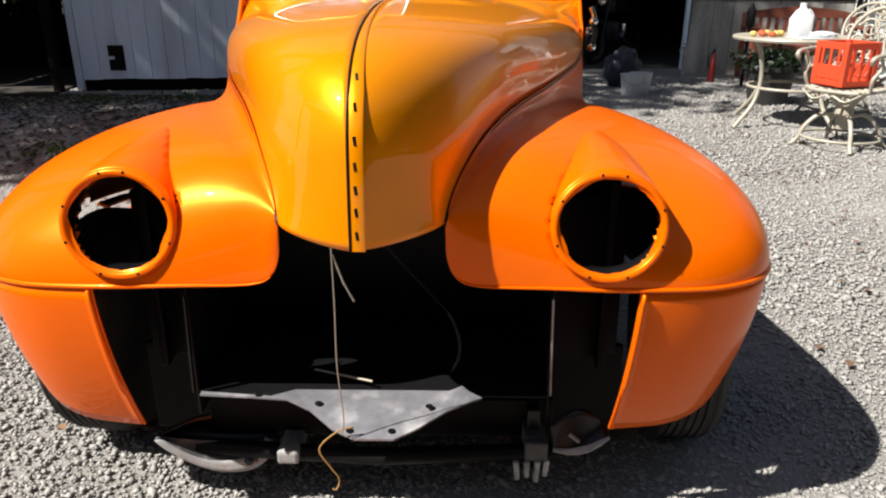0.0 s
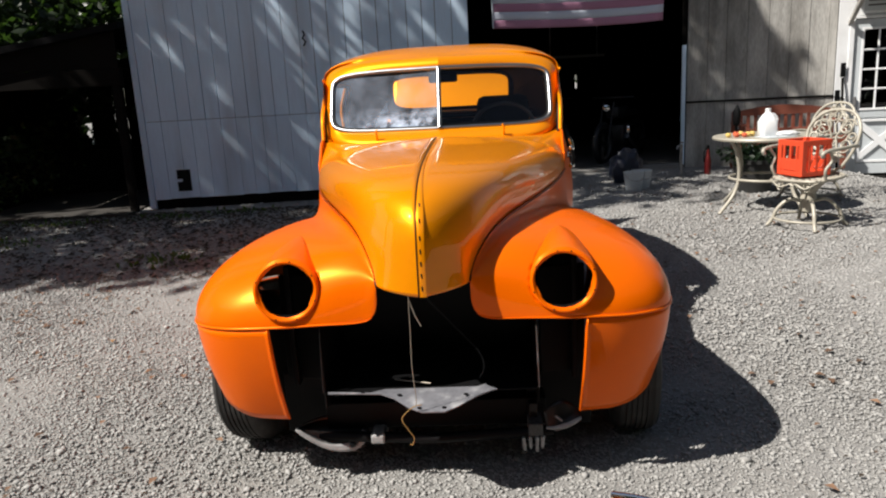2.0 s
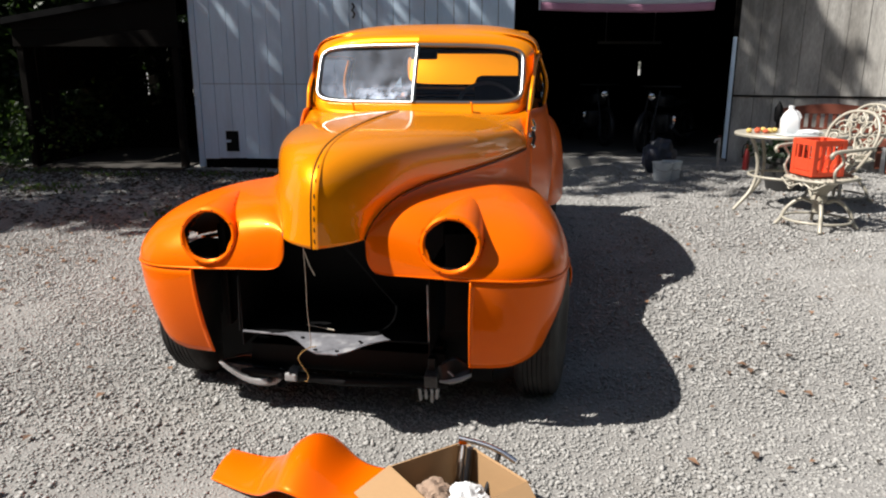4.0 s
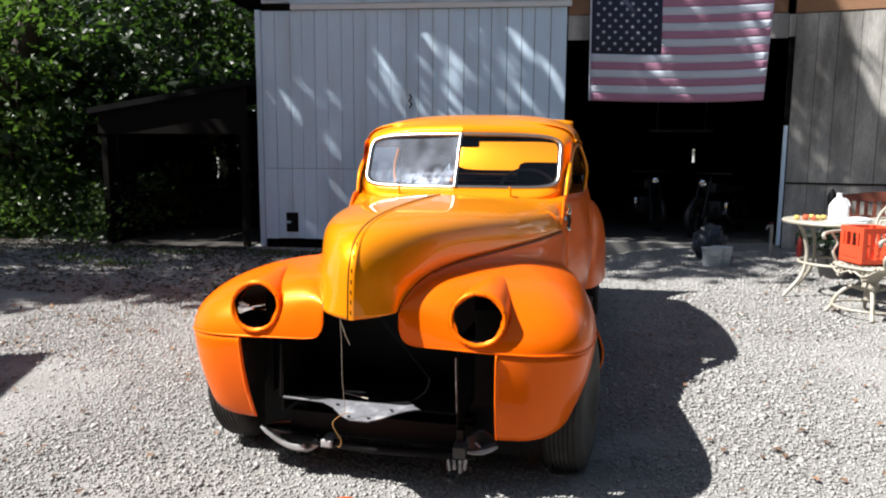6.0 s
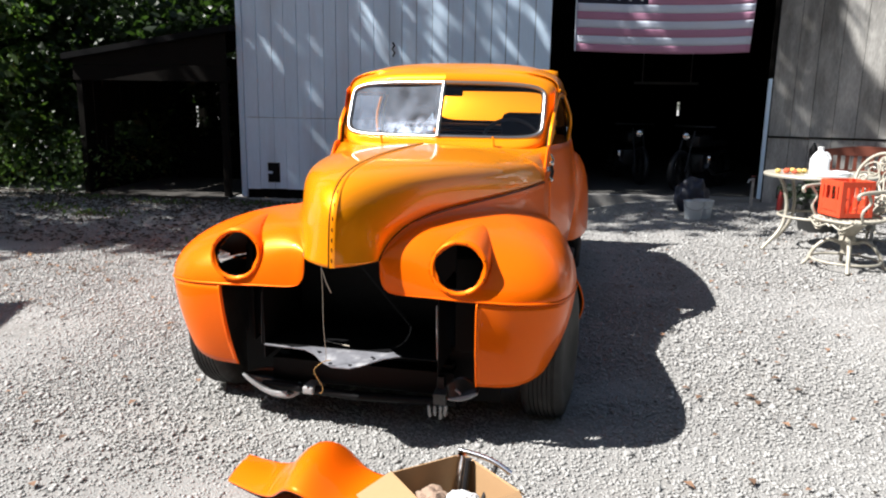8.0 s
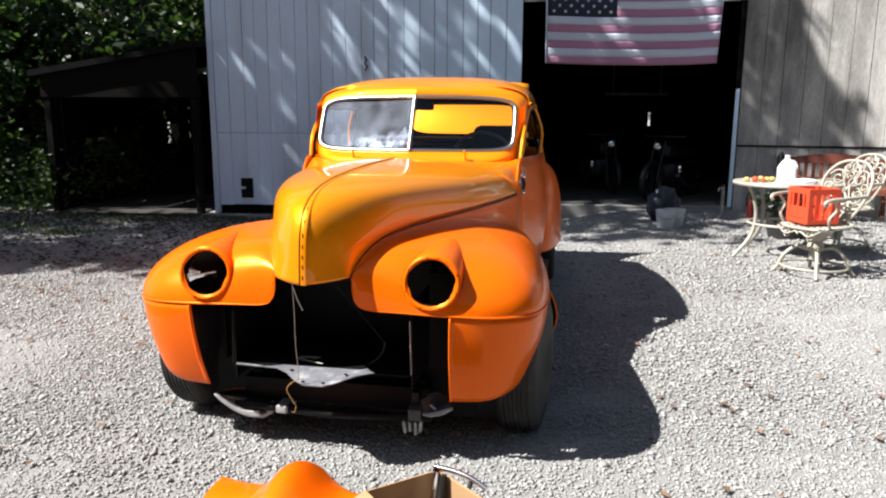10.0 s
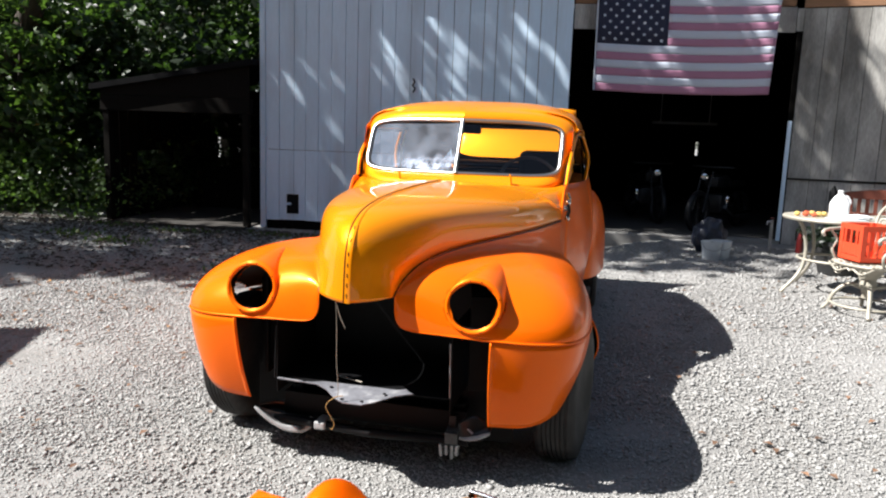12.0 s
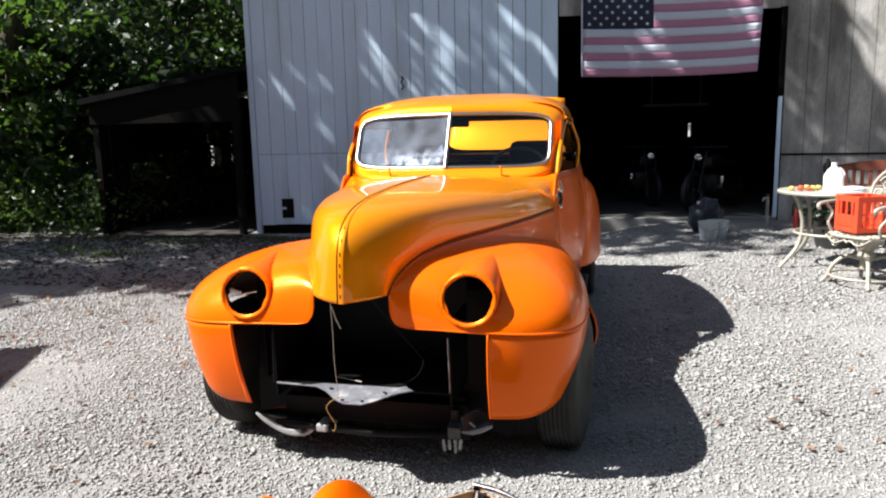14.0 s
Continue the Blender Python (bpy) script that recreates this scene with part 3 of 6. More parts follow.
        back = BARN.to_3x3() @ Vector((0, 9.5, 0))
        bm = bmesh.new()
        lo, hi = Vector((0, 0, 0.165)), Vector((0, 0, 0.21))
        vs = [bm.verts.new(q) for q in (pa + lo, pb + lo, pb + hi, pa + hi, pa + lo + back, pb + lo + back, pb + hi + back, pa + hi + back)]
        for q in ((0, 1, 2, 3), (5, 4, 7, 6), (3, 2, 6, 7), (1, 0, 4, 5), (0, 3, 7, 4), (2, 1, 5, 6)):
            bm.faces.new([vs[i] for i in q])
        part("roof_sheet", bm, M["shingle"], g)
    s = thing("barn_shell", "timber side and back walls of the barn, coloured near black for the shade inside", "wall", (0, 13, 0), kind="structure")
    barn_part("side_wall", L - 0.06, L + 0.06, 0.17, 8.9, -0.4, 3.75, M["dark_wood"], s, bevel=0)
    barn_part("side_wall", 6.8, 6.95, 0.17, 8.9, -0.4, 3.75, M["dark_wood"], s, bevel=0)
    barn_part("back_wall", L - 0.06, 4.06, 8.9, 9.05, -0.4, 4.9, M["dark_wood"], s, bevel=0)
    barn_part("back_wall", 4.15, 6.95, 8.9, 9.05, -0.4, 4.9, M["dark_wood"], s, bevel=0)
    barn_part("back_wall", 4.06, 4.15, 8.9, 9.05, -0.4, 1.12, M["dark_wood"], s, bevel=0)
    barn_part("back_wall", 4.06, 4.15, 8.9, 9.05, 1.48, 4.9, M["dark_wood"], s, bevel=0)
    c = thing("ceiling", "plank loft ceiling of the barn, coloured near black for the shade inside", "ceiling", (1, 12, 3.4), kind="structure")
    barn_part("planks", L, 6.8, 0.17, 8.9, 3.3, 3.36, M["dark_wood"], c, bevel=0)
    fl = thing("barn_floor", "concrete barn floor coloured dark for the shade inside, with a raised sill", "floor", (1.7, 11, 0), kind="structure")
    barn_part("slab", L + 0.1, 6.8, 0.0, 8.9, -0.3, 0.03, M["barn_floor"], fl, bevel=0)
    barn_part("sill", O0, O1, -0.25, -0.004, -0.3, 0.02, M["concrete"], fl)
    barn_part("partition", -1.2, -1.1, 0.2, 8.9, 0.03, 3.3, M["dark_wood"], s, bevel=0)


def build_flag():
    x0, x1, z0, z1 = 0.49, 3.05, 2.13, 3.64
    f = thing("flag", "faded striped flag with starred navy corner over the barn opening", "flag", (1.8, 9.0, 3.6))

    def at(u, v):
        """u along the top, v down the cloth."""
        x = x0 + (x1 - x0) * u - 0.10 * v * smoothstep(0.75, 1, u) + 0.02 * v
        d = -0.16 + 0.022 * math.sin(9 * u + 2 * v) * v + 0.012 * math.sin(23 * u + 1.3) * (0.3 + v)
        z = z1 - (z1 - z0) * v + 0.03 * v * (u - 0.5) ** 2 * 4 - 0.035 * math.sin(math.pi * u) * (1 - v) - 0.012
        return BARN @ Vector((x / COS, d, z))

    def patch(name, u0, u1, v0, v1, mat, nu):
        pts = [[at(u, v) for u in np.linspace(u0, u1, nu)] for v in np.linspace(v0, v1, 4)]
        return solid(grid(name, pts, mat, f, flip=True), 0.004, 0)

    uc = 0.392
    for i in range(13):
        patch("stripe", uc if i < 7 else 0.0, 1.0, i / 13, (i + 1) / 13, M["red_stripe"] if i % 2 == 0 else M["white_stripe"], 28)
    patch("canton", 0.0, uc, 0.0, 7 / 13, M["navy"], 14)
    tube("heading", [at(-0.006, v) for v in np.linspace(0, 1, 10)], 0.012, M["white_stripe"], f, "white canvas heading")
    star = []
    for k in range(10):
        r = 0.031 if k % 2 == 0 else 0.0125
        a = math.pi / 2 + k * math.pi / 5
        star.append((r * math.cos(a), 0, r * math.sin(a)))
    me = None
    for row in range(9):
        for col in range(6 if row % 2 == 0 else 5):
            u = uc * ((col + 0.55 + (0.5 if row % 2 else 0)) / 6.1)
            p = at(u, (7 / 13) * (row + 0.85) / 9.7) + BARN.to_3x3() @ Vector((0, -0.008, 0))
            if me is None:
                me = bpy.data.meshes.new("star")
                me.from_pydata([(0, 0, 0)] + star, [], [(0, 1 + k, 1 + (k + 1) % 10) for k in range(10)])
                me.materials.append(M["white_stripe"])
            s = new("star", me)
            s.parent, s.matrix_parent_inverse = f, world_of(f).inverted()
            s.matrix_basis = Matrix.Translation(p) @ pose(0, 0, 0, 0, 0, BARN_TURN)


def build_annex():
    """The white end with a crossbuck door, standing forward of the weathered wall."""
    A = RIGHT @ pose(2.10, 0, 0) @ Matrix.Diagonal((1.075, 1.0, 1.06, 1))

    def slab(name, x0, x1, y0, y1, z0, z1, mat, parent, label="", bevel=0.004, rot=0):
        bm = bmesh.new()
        box(bm, (x1 - x0, y1 - y0, z1 - z0), (0, 0, 0), (0, rot, 0), bevel)
        bm.transform(A @ pose((x0 + x1) / 2, (y0 + y1) / 2, (z0 + z1) / 2))
        return part(name, bm, mat, parent, label)

    w = thing("wall_annex", "white painted wall with a corner board round the side door", "wall", (6.0, 8.8, 0), kind="structure")
    slab("panel", 0.0, 0.14, 0.0, 0.12, -0.3, 3.6, M["white_paint"], w)
    slab("panel", 1.08, 1.24, 0.0, 0.12, 0.02, 3.6, M["white_paint"], w)
    slab("panel", 0.14, 1.08, 0.0, 0.12, 1.93, 3.6, M["white_paint"], w)
    slab("plinth", 1.08, 1.24, 0.03, 0.12, -0.35, 0.015, M["dark_wood"], w)
    slab("side_wall", 1.13, 1.24, 0.125, 6.0, -0.3, 3.6, M["white_paint"], w)
    slab("roof", -0.05, 1.4, -0.1, 6.0, 3.61, 3.7, M["shingle"], w)
    slab("downpipe", 1.12, 1.2, -0.085, -0.004, -0.28, 1.58, M["white_paint"], w, "white downpipe", 0.02)
    slab("corner_board", 1.0, 1.07, -0.06, -0.004, -0.1, 1.62, M["white_paint"], w)
    c = thing("door_canopy", "small dark shingled canopy on brackets over the side door", "canopy", (6.0, 8.6, 2.2), kind="structure")
    bm = bmesh.new()
    box(bm, (1.08, 0.62, 0.03), (0.58, -0.27, 2.30), (20, 0, 0), 0.004)
    bm.transform(A)
    part("roof", bm, M["shingle"], c)
    slab("fascia", 0.06, 1.10, -0.58, -0.545, 2.14, 2.20, M["dark_wood"], c)
    for x in (0.14, 1.0):
        bm = bmesh.new()
        box(bm, (0.05, 0.66, 0.05), (x, -0.26, 2.02), (-35, 0, 0), 0.003)
        bm.transform(A)
        part("bracket", bm, M["grey_wood"], c)
    sg = thing("door_sign", "faded grey sign board with illegible lines above the side door", "sign", (6.0, 8.8, 2.1))
    slab("board", 0.30, 0.78, -0.022, -0.004, 1.98, 2.22, M["bucket"], sg)
    for z in (2.17, 2.11, 2.05):
        slab("line", 0.34, 0.74, -0.027, -0.0235, z - 0.012, z + 0.012, M["mid_grey"], sg, bevel=0)
    d = thing("door_side", "white crossbuck door with nine glazed panes over a braced panel", "door", (6.05, 8.8, 0), kind="structure")
    slab("door_frame", 0.14, 0.20, -0.02, 0.11, -0.26, 1.88, M["white_paint"], d)
    slab("door_frame", 1.02, 1.075, -0.02, 0.11, -0.26, 1.88, M["white_paint"], d)
    slab("door_frame", 0.14, 1.075, -0.02, 0.11, 1.885, 1.925, M["white_paint"], d)
    X0, X1, Z0, Z1 = 0.205, 1.015, -0.2, 1.875
    P0, P1, Q0, Q1 = 0.335, 0.895, 0.70, 1.74
    for n, a, b, e, g in (("stile", X0, P0, Z0, Z1), ("stile", P1, X1, Z0, Z1), ("rail", P0, P1, Q1, Z1), ("rail", P0, P1, 0.57, Q0), ("rail", P0, P1, Z0, -0.06)):
        slab(n, a, b, 0.02, 0.065, e, g, M["door_paint"], d)
    slab("panel", P0, P1, 0.045, 0.060, -0.06, 0.57, M["door_paint"], d)
    mid = (P0 + P1) / 2
    for r in (42, -42):
        bm = bmesh.new()
        box(bm, (0.78, 0.022 if r > 0 else 0.019, 0.085), (0, 0, 0), (0, r, 0), 0.003)
        bm.transform(A @ pose(mid, 0.026, 0.255))
        part("brace", bm, M["white_paint"], d)
    for n, a, b, e, g in (("moulding", P0, P1, 0.515, 0.55), ("moulding", P0, P1, -0.045, -0.01), ("moulding", P0, P0 + 0.035, -0.01, 0.515), ("moulding", P1 - 0.035, P1, -0.01, 0.515)):
        slab(n, a, b, 0.012, 0.033, e, g, M["white_paint"], d)
    for i in range(1, 3):
        x = P0 + (P1 - P0) * i / 3
        slab("muntin", x - 0.012, x + 0.012, 0.022, 0.05, Q0, Q1, M["white_paint"], d)
    for i in range(1, 4):
        z = Q0 + (Q1 - Q0) * i / 4
        slab("muntin", P0, P1, 0.019, 0.047, z - 0.012, z + 0.012, M["white_paint"], d)
    for n, a, b, e, g in (("bead", P0 - 0.03, P1 + 0.03, Q1, Q1 + 0.03), ("bead", P0 - 0.03, P1 + 0.03, Q0 - 0.03, Q0), ("bead", P0 - 0.03, P0, Q0, Q1), ("bead", P1, P1 + 0.03, Q0, Q1)):
        slab(n, a, b, 0.008, 0.0195, e, g, M["white_paint"], d)
    for i in range(3):
        for k in range(4):
            x0, z0 = P0 + (P1 - P0) * i / 3, Q0 + (Q1 - Q0) * k / 4
            slab("pane", x0 + 0.013, x0 + (P1 - P0) / 3 - 0.013, 0.034, 0.038, z0 + 0.013, z0 + (Q1 - Q0) / 4 - 0.013, M["dark_pane"], d, bevel=0)
    slab("door_handle", 0.245, 0.275, -0.035, 0.019, 0.74, 0.86, M["mid_grey"], d, "dark door handle", 0.008)
    slab("step", 0.1, 1.1, -0.22, -0.022, -0.40, -0.27, M["concrete"], w)
    i = thing("annex_room", "dim boarded room behind the side door", "wall", (6.0, 9.5, 0), kind="structure")
    slab("back_wall", 0.13, 1.12, 1.6, 1.7, -0.3, 3.6, M["dark_wood"], i, bevel=0)
    slab("floor", 0.13, 1.12, 0.13, 1.6, -0.35, -0.25, M["concrete"], i, bevel=0)
    # brooms and a dark post beside the door
    b = thing("leaning_tool", "dark handled tools leaning on the white wall", "tool", (5.5, 8.6, -0.3))
    for dx, h in ((0.0, 1.5), (-0.06, 1.12)):
        tube("handle", [(5.46 + dx, 8.60, -0.31), (5.50 + dx, 8.84, -0.31 + h)], 0.018, M["dark_wood"], b)
        bm = bmesh.new()
        box(bm, (0.07, 0.03, 0.2), (5.50 + dx, 8.84, -0.2 + h), (0, 0, 0), 0.01)
        part("head", bm, M["black"], b)
    # lawn bank and steps past the corner
    s = thing("garden_steps", "shaded dark timber steps up the lawn bank", "steps", (7.2, 10, 0), kind="structure")
    for k in range(6):
        boxed("step", (1.0, 0.32, 0.2), (8.2 + 0.05 * k, 9.9 + 0.34 * k, -0.2 + 0.17 * k), M["grey_wood"], s)
    bank = thing("lawn_bank", "sunlit green lawn rising behind the barn corner", "lawn", (10, 15, 0), kind="structure")
    pts = [[(x, y, -0.25 + 1.7 * float(smoothstep(9.5, 20, y)) + 0.03 * math.sin(3 * x + y)) for x in np.linspace(7.25, 26, 24)] for y in np.linspace(9.4, 34, 24)]
    solid(grid("turf", pts, material("lawn", (0.10, 0.17, 0.035), 0.95, spread=0.35, scale=2, fine=60, bump=1, bump_scale=50), bank), 0.3)
    rng = np.random.default_rng(8)
    n = 9000
    x, y = rng.uniform(7.2, 14, n), rng.uniform(9.6, 19, n)
    z = -0.25 + 1.7 * smoothstep(9.5, 20, y)
    c = np.stack([x, y, z], -1)
    v, f = leaf_cloud(c, np.full((n, 3), 0.01), np.full(n, 1), 0.12, rng, droop=-2.5)
    crown_object("grass", v, f, M["grass"], bank)


def build_shed():
    """The open lean-to on the barn's side; its deep shade is in the near-black colours."""
    s = thing("shed", "open timber lean-to shed coloured near black for deep shade beside the barn", "shed", (-6.3, 9, 0), kind="structure")
    T = pose(0, 8.75, 0, 0, 0, BARN_TURN)

    def bx(name, x0, x1, y0, y1, z0, z1, mat, rot=(0, 0, 0), label=""):
        bm = bmesh.new()
        box(bm, (x1 - x0, y1 - y0, z1 - z0), (0, 0, 0), rot, 0.006)
        bm.transform(T @ pose((x0 + x1) / 2, (y0 + y1) / 2, (z0 + z1) / 2))
        return part(name, bm, mat, s, label)

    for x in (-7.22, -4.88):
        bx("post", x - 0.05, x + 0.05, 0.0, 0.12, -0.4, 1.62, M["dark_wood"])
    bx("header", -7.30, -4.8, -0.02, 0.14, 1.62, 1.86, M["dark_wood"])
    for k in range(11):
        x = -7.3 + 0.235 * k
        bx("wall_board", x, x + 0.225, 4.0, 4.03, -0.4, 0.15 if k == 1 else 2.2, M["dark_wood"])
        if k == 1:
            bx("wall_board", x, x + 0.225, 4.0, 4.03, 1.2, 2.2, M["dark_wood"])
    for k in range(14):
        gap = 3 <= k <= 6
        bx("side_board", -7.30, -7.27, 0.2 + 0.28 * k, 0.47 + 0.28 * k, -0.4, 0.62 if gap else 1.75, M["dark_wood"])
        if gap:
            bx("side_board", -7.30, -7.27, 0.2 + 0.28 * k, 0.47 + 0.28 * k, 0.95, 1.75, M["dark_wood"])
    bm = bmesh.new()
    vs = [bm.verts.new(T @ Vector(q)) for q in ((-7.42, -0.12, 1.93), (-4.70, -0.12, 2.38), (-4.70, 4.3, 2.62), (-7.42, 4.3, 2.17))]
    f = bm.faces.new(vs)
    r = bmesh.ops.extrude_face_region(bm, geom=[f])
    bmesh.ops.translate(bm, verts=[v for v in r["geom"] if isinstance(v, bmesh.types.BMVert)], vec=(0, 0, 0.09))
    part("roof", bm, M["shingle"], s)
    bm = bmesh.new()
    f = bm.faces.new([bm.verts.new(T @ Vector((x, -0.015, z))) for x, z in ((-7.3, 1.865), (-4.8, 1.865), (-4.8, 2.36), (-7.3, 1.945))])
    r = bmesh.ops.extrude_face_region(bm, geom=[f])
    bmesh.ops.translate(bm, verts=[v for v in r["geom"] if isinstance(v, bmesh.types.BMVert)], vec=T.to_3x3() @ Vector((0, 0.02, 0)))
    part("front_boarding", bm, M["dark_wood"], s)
    # slab added over the gravel, its dark colour serving as shade
    bx("dirt_floor", -7.2, -4.86, -0.3, 4.0, -0.45, float(ground_z(-6.0, 8.6)) + 0.03, M["shed_shade"])
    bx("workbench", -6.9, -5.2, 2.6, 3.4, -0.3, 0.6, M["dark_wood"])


build_barn()
build_flag()
build_annex()
build_shed()


def build_shadow_caster():
    """An unseen building added behind the viewer's left; only its shadow reaches the yard."""
    g = thing("garage", "unseen plain building added so that its roof edge shades the gravel", "building", (-6.5, -2, 0), kind="structure")
    T = pose(-4.72, 0.66, 0, 0, 0, 26)
    for n, size, at, mat in (("wall", (3.6, 5.0, 2.4), (-2.3, -2.9, 1.2), "white_paint"), ("roof", (4.4, 5.8, 0.16), (-2.2, -2.9, 2.5), "shingle")):
        bm = bmesh.new()
        box(bm, size, at, (0, 0, 0), 0.01)
        bm.transform(T)
        part(n, bm, M[mat], g)


build_shadow_caster()


# ---- the car: its middle is x = 0, its nose at y = 0, its tail towards the barn ----
CAR = thing("vintage_car", "orange vintage coupe under restoration, without grille, lamps or bumper", "car", (0, 2.3, 0))
SEAM = [(0.148, 0.150, 0.775), (0.156, 0.178, 0.805), (0.168, 0.207, 0.832), (0.185, 0.245, 0.858), (0.208, 0.300, 0.882), (0.240, 0.385, 0.902),
        (0.297, 0.540, 0.918), (0.363, 0.715, 0.924), (0.432, 0.905, 0.928), (0.505, 1.13, 0.931), (0.573, 1.38, 0.934), (0.641, 1.71, 0.937)]
RIDGE = [(0, 0.030, 0.765), (0, 0.033, 0.830), (0, 0.038, 0.890), (0, 0.050, 0.955), (0, 0.082, 1.013), (0, 0.142, 1.058), (0, 0.245, 1.092), (0, 0.405, 1.114),
         (0, 0.610, 1.127), (0, 0.870, 1.135), (0, 1.150, 1.139), (0, 1.46, 1.141)]


def side(points, s):
    p = np.array(points, float)
    p[..., 0] *= s
    return p


def bezier(a, b, c, d, n):
    t = np.linspace(0, 1, n)[:, None]
    a, b, c, d = (np.array(q, float) for q in (a, b, c, d))
    return a * (1 - t) ** 3 + 3 * b * t * (1 - t) ** 2 + 3 * c * t * t * (1 - t) + d * t ** 3


def hood_sheet(n=56, m=26):
    ridge, seam = spline(RIDGE, n), spline(SEAM, n)
    rows = []
    for i, (c, e) in enumerate(zip(ridge, seam)):
        u = i / (n - 1)
        dz = c[2] - e[2]
        flat = smoothstep(0.12, 0.6, u)
        b1 = c + np.array([(0.32 + 0.32 * flat) * e[0], (0.10 * (1 - flat)) * (e[1] - c[1]), -0.06 * dz * flat])
        b2 = e + np.array([(-0.08 + 0.08 * flat) * e[0] + 0.003, -(0.42 - 0.27 * flat) * (e[1] - c[1]), (0.66 * flat + 0.08) * max(dz, 0)])
        rows.append(bezier(c + np.array([0.0008, 0, 0]), b1, b2, e, m))
    return np.array(rows)


def build_hood():
    h = hood_sheet()
    for s in (1, -1):
        p = side(h, s)
        # tuck the lower edge in so that the panel gap shows
        ob = grid("hood_panel", p, M["body_paint"], CAR, flip=s < 0, sharp=180)
        solid(ob, 0.006, -1.0, M["black"])
        gutter = spline(SEAM, 60) + (0.002, 0.001, -0.0075)
        tube("seam_gutter", side(gutter, s), np.interp(np.arange(60), (0, 25, 59), (0.0016, 0.003, 0.0042)), M["black"], CAR, "dark rubber welt in the hood seam", 6)
    ridge = spline(RIDGE, 56)
    up = np.stack([ridge[:, 0], ridge[:, 1], ridge[:, 2]], -1)
    t = np.gradient(up, axis=0)
    t /= np.linalg.norm(t, axis=1)[:, None]
    nrm = np.stack([np.zeros(len(t)), -t[:, 2], t[:, 1]], -1)
    front = up[:44]
    strip = [[q + np.array([x * k, 0, 0]) + nn * (0.002 if abs(x - 0.010) < 0.009 else 0.0002) for x in (-0.002, 0.002, 0.010, 0.018, 0.022)] for q, nn, k in zip(front, nrm, np.interp(range(len(front)), (0, 20, len(front) - 1), (1, 1, 0.15)))]
    grid("hood_strip", strip, M["body_paint"], CAR, "amber centre strip with open trim holes", flip=False)
    tube("hood_seam", [q + nn * 0.0015 + np.array([-0.003, 0, 0]) for q, nn in zip(up, nrm)], 0.0022, M["black"], CAR, "dark centre seam", 6)
    for i in (2, 5, 8, 11, 14, 18, 22):
        q, nn = up[i], nrm[i]
        tube("trim_hole", [q + nn * 0.0005 - t[i] * 0.007 + (0.010, 0, 0), q + nn * 0.0005 + t[i] * 0.007 + (0.008, 0, 0)], 0.0032, M["black"], CAR, "dark trim hole", 6)


# outline of the front fender at its bead, from the grille side round the front and back to the door
BEAD = [(0.150, 0.160, 0.752), (0.153, 0.156, 0.705), (0.170, 0.155, 0.668), (0.215, 0.159, 0.650), (0.34, 0.163, 0.645), (0.45, 0.166, 0.641), (0.56, 0.178, 0.636), (0.67, 0.205, 0.630), (0.765, 0.262, 0.624),
        (0.825, 0.345, 0.618), (0.856, 0.47, 0.612), (0.866, 0.64, 0.60), (0.864, 0.86, 0.585), (0.850, 1.12, 0.555), (0.815, 1.42, 0.50), (0.76, 1.70, 0.44)]
SEAM_Y = (0.150, 0.156, 0.163, 0.178, 0.215, 0.30, 0.44, 0.60, 0.76, 0.90, 1.03, 1.16, 1.29, 1.42, 1.57, 1.71)
CREST = (0.0, 0.0, 0.002, 0.005, 0.010, 0.016, 0.030, 0.042, 0.055, 0.068, 0.088, 0.110, 0.135, 0.160, 0.19, 0.22)
WALL = (0.0, 0.0, 0.003, 0.008, 0.020, 0.040, 0.075, 0.095, 0.10, 0.095, 0.088, 0.080, 0.072, 0.06, 0.05, 0.04)
SOFT = (2.0, 2.0, 1.95, 1.85, 1.7, 1.65, 1.7, 1.85, 2.05, 2.15, 2.15, 2.1, 1.9, 1.9, 1.9, 1.9)


def fender_sheet(n=120, m=46):
    k = np.linspace(0, len(BEAD) - 1, n)
    bead = spline(BEAD, n)
    at = np.interp(k, range(len(BEAD)), SEAM_Y)
    reach = np.interp(k, range(len(BEAD)), WALL)
    drop = np.interp(k, range(len(BEAD)), CREST)
    soft = np.interp(k, range(len(BEAD)), SOFT)
    fine = spline(SEAM, 400)
    rows = []
    for o, a, dr, p, wall in zip(bead, at, drop, soft, reach):
        s = np.array([np.interp(a, fine[:, 1], fine[:, c]) for c in range(3)])
        v = np.array([s[0] + wall, s[1], s[2] - dr])          # foot of the upright inner wall
        row = []
        for w in np.linspace(0, 1, m - 8):
            ang = w * math.pi / 2
            z = math.sin(ang) ** (2 / p)
            h = 1 - math.cos(ang) ** (2 / p)
            row.append([o[0] + (v[0] - o[0]) * h, o[1] + (v[1] - o[1]) * h, o[2] + (v[2] - o[2]) * z])
        d = np.array([s[0] - v[0], s[1] - v[1], 0])
        for q in bezier(v, v + d * 0.75 + np.array([0, 0, 0.02 * dr]), s - np.array([0, 0, 0.55 * dr]) + (0.004, 0, 0), s + np.array([0.003, 0, -0.002]), 9)[1:]:
            row.append(q)
        rows.append(row)
    return np.array(rows)


SIDE_FROM = 90
RING = (0.448, 0.178, 0.759)
TILT = 0.19


def cut_lamp_hole(ob, s):
    bm = bmesh.new()
    bm.from_mesh(ob.data)
    gone = []
    for f in bm.faces:
        c = f.calc_center_median()
        if c.y < RING[1] + 0.26 and math.hypot(s * c.x - RING[0], (c.z - RING[2]) / 0.93) < 0.1045:
            gone.append(f)
    bmesh.ops.delete(bm, geom=gone, context="FACES")
    bm.to_mesh(ob.data)
    bm.free()


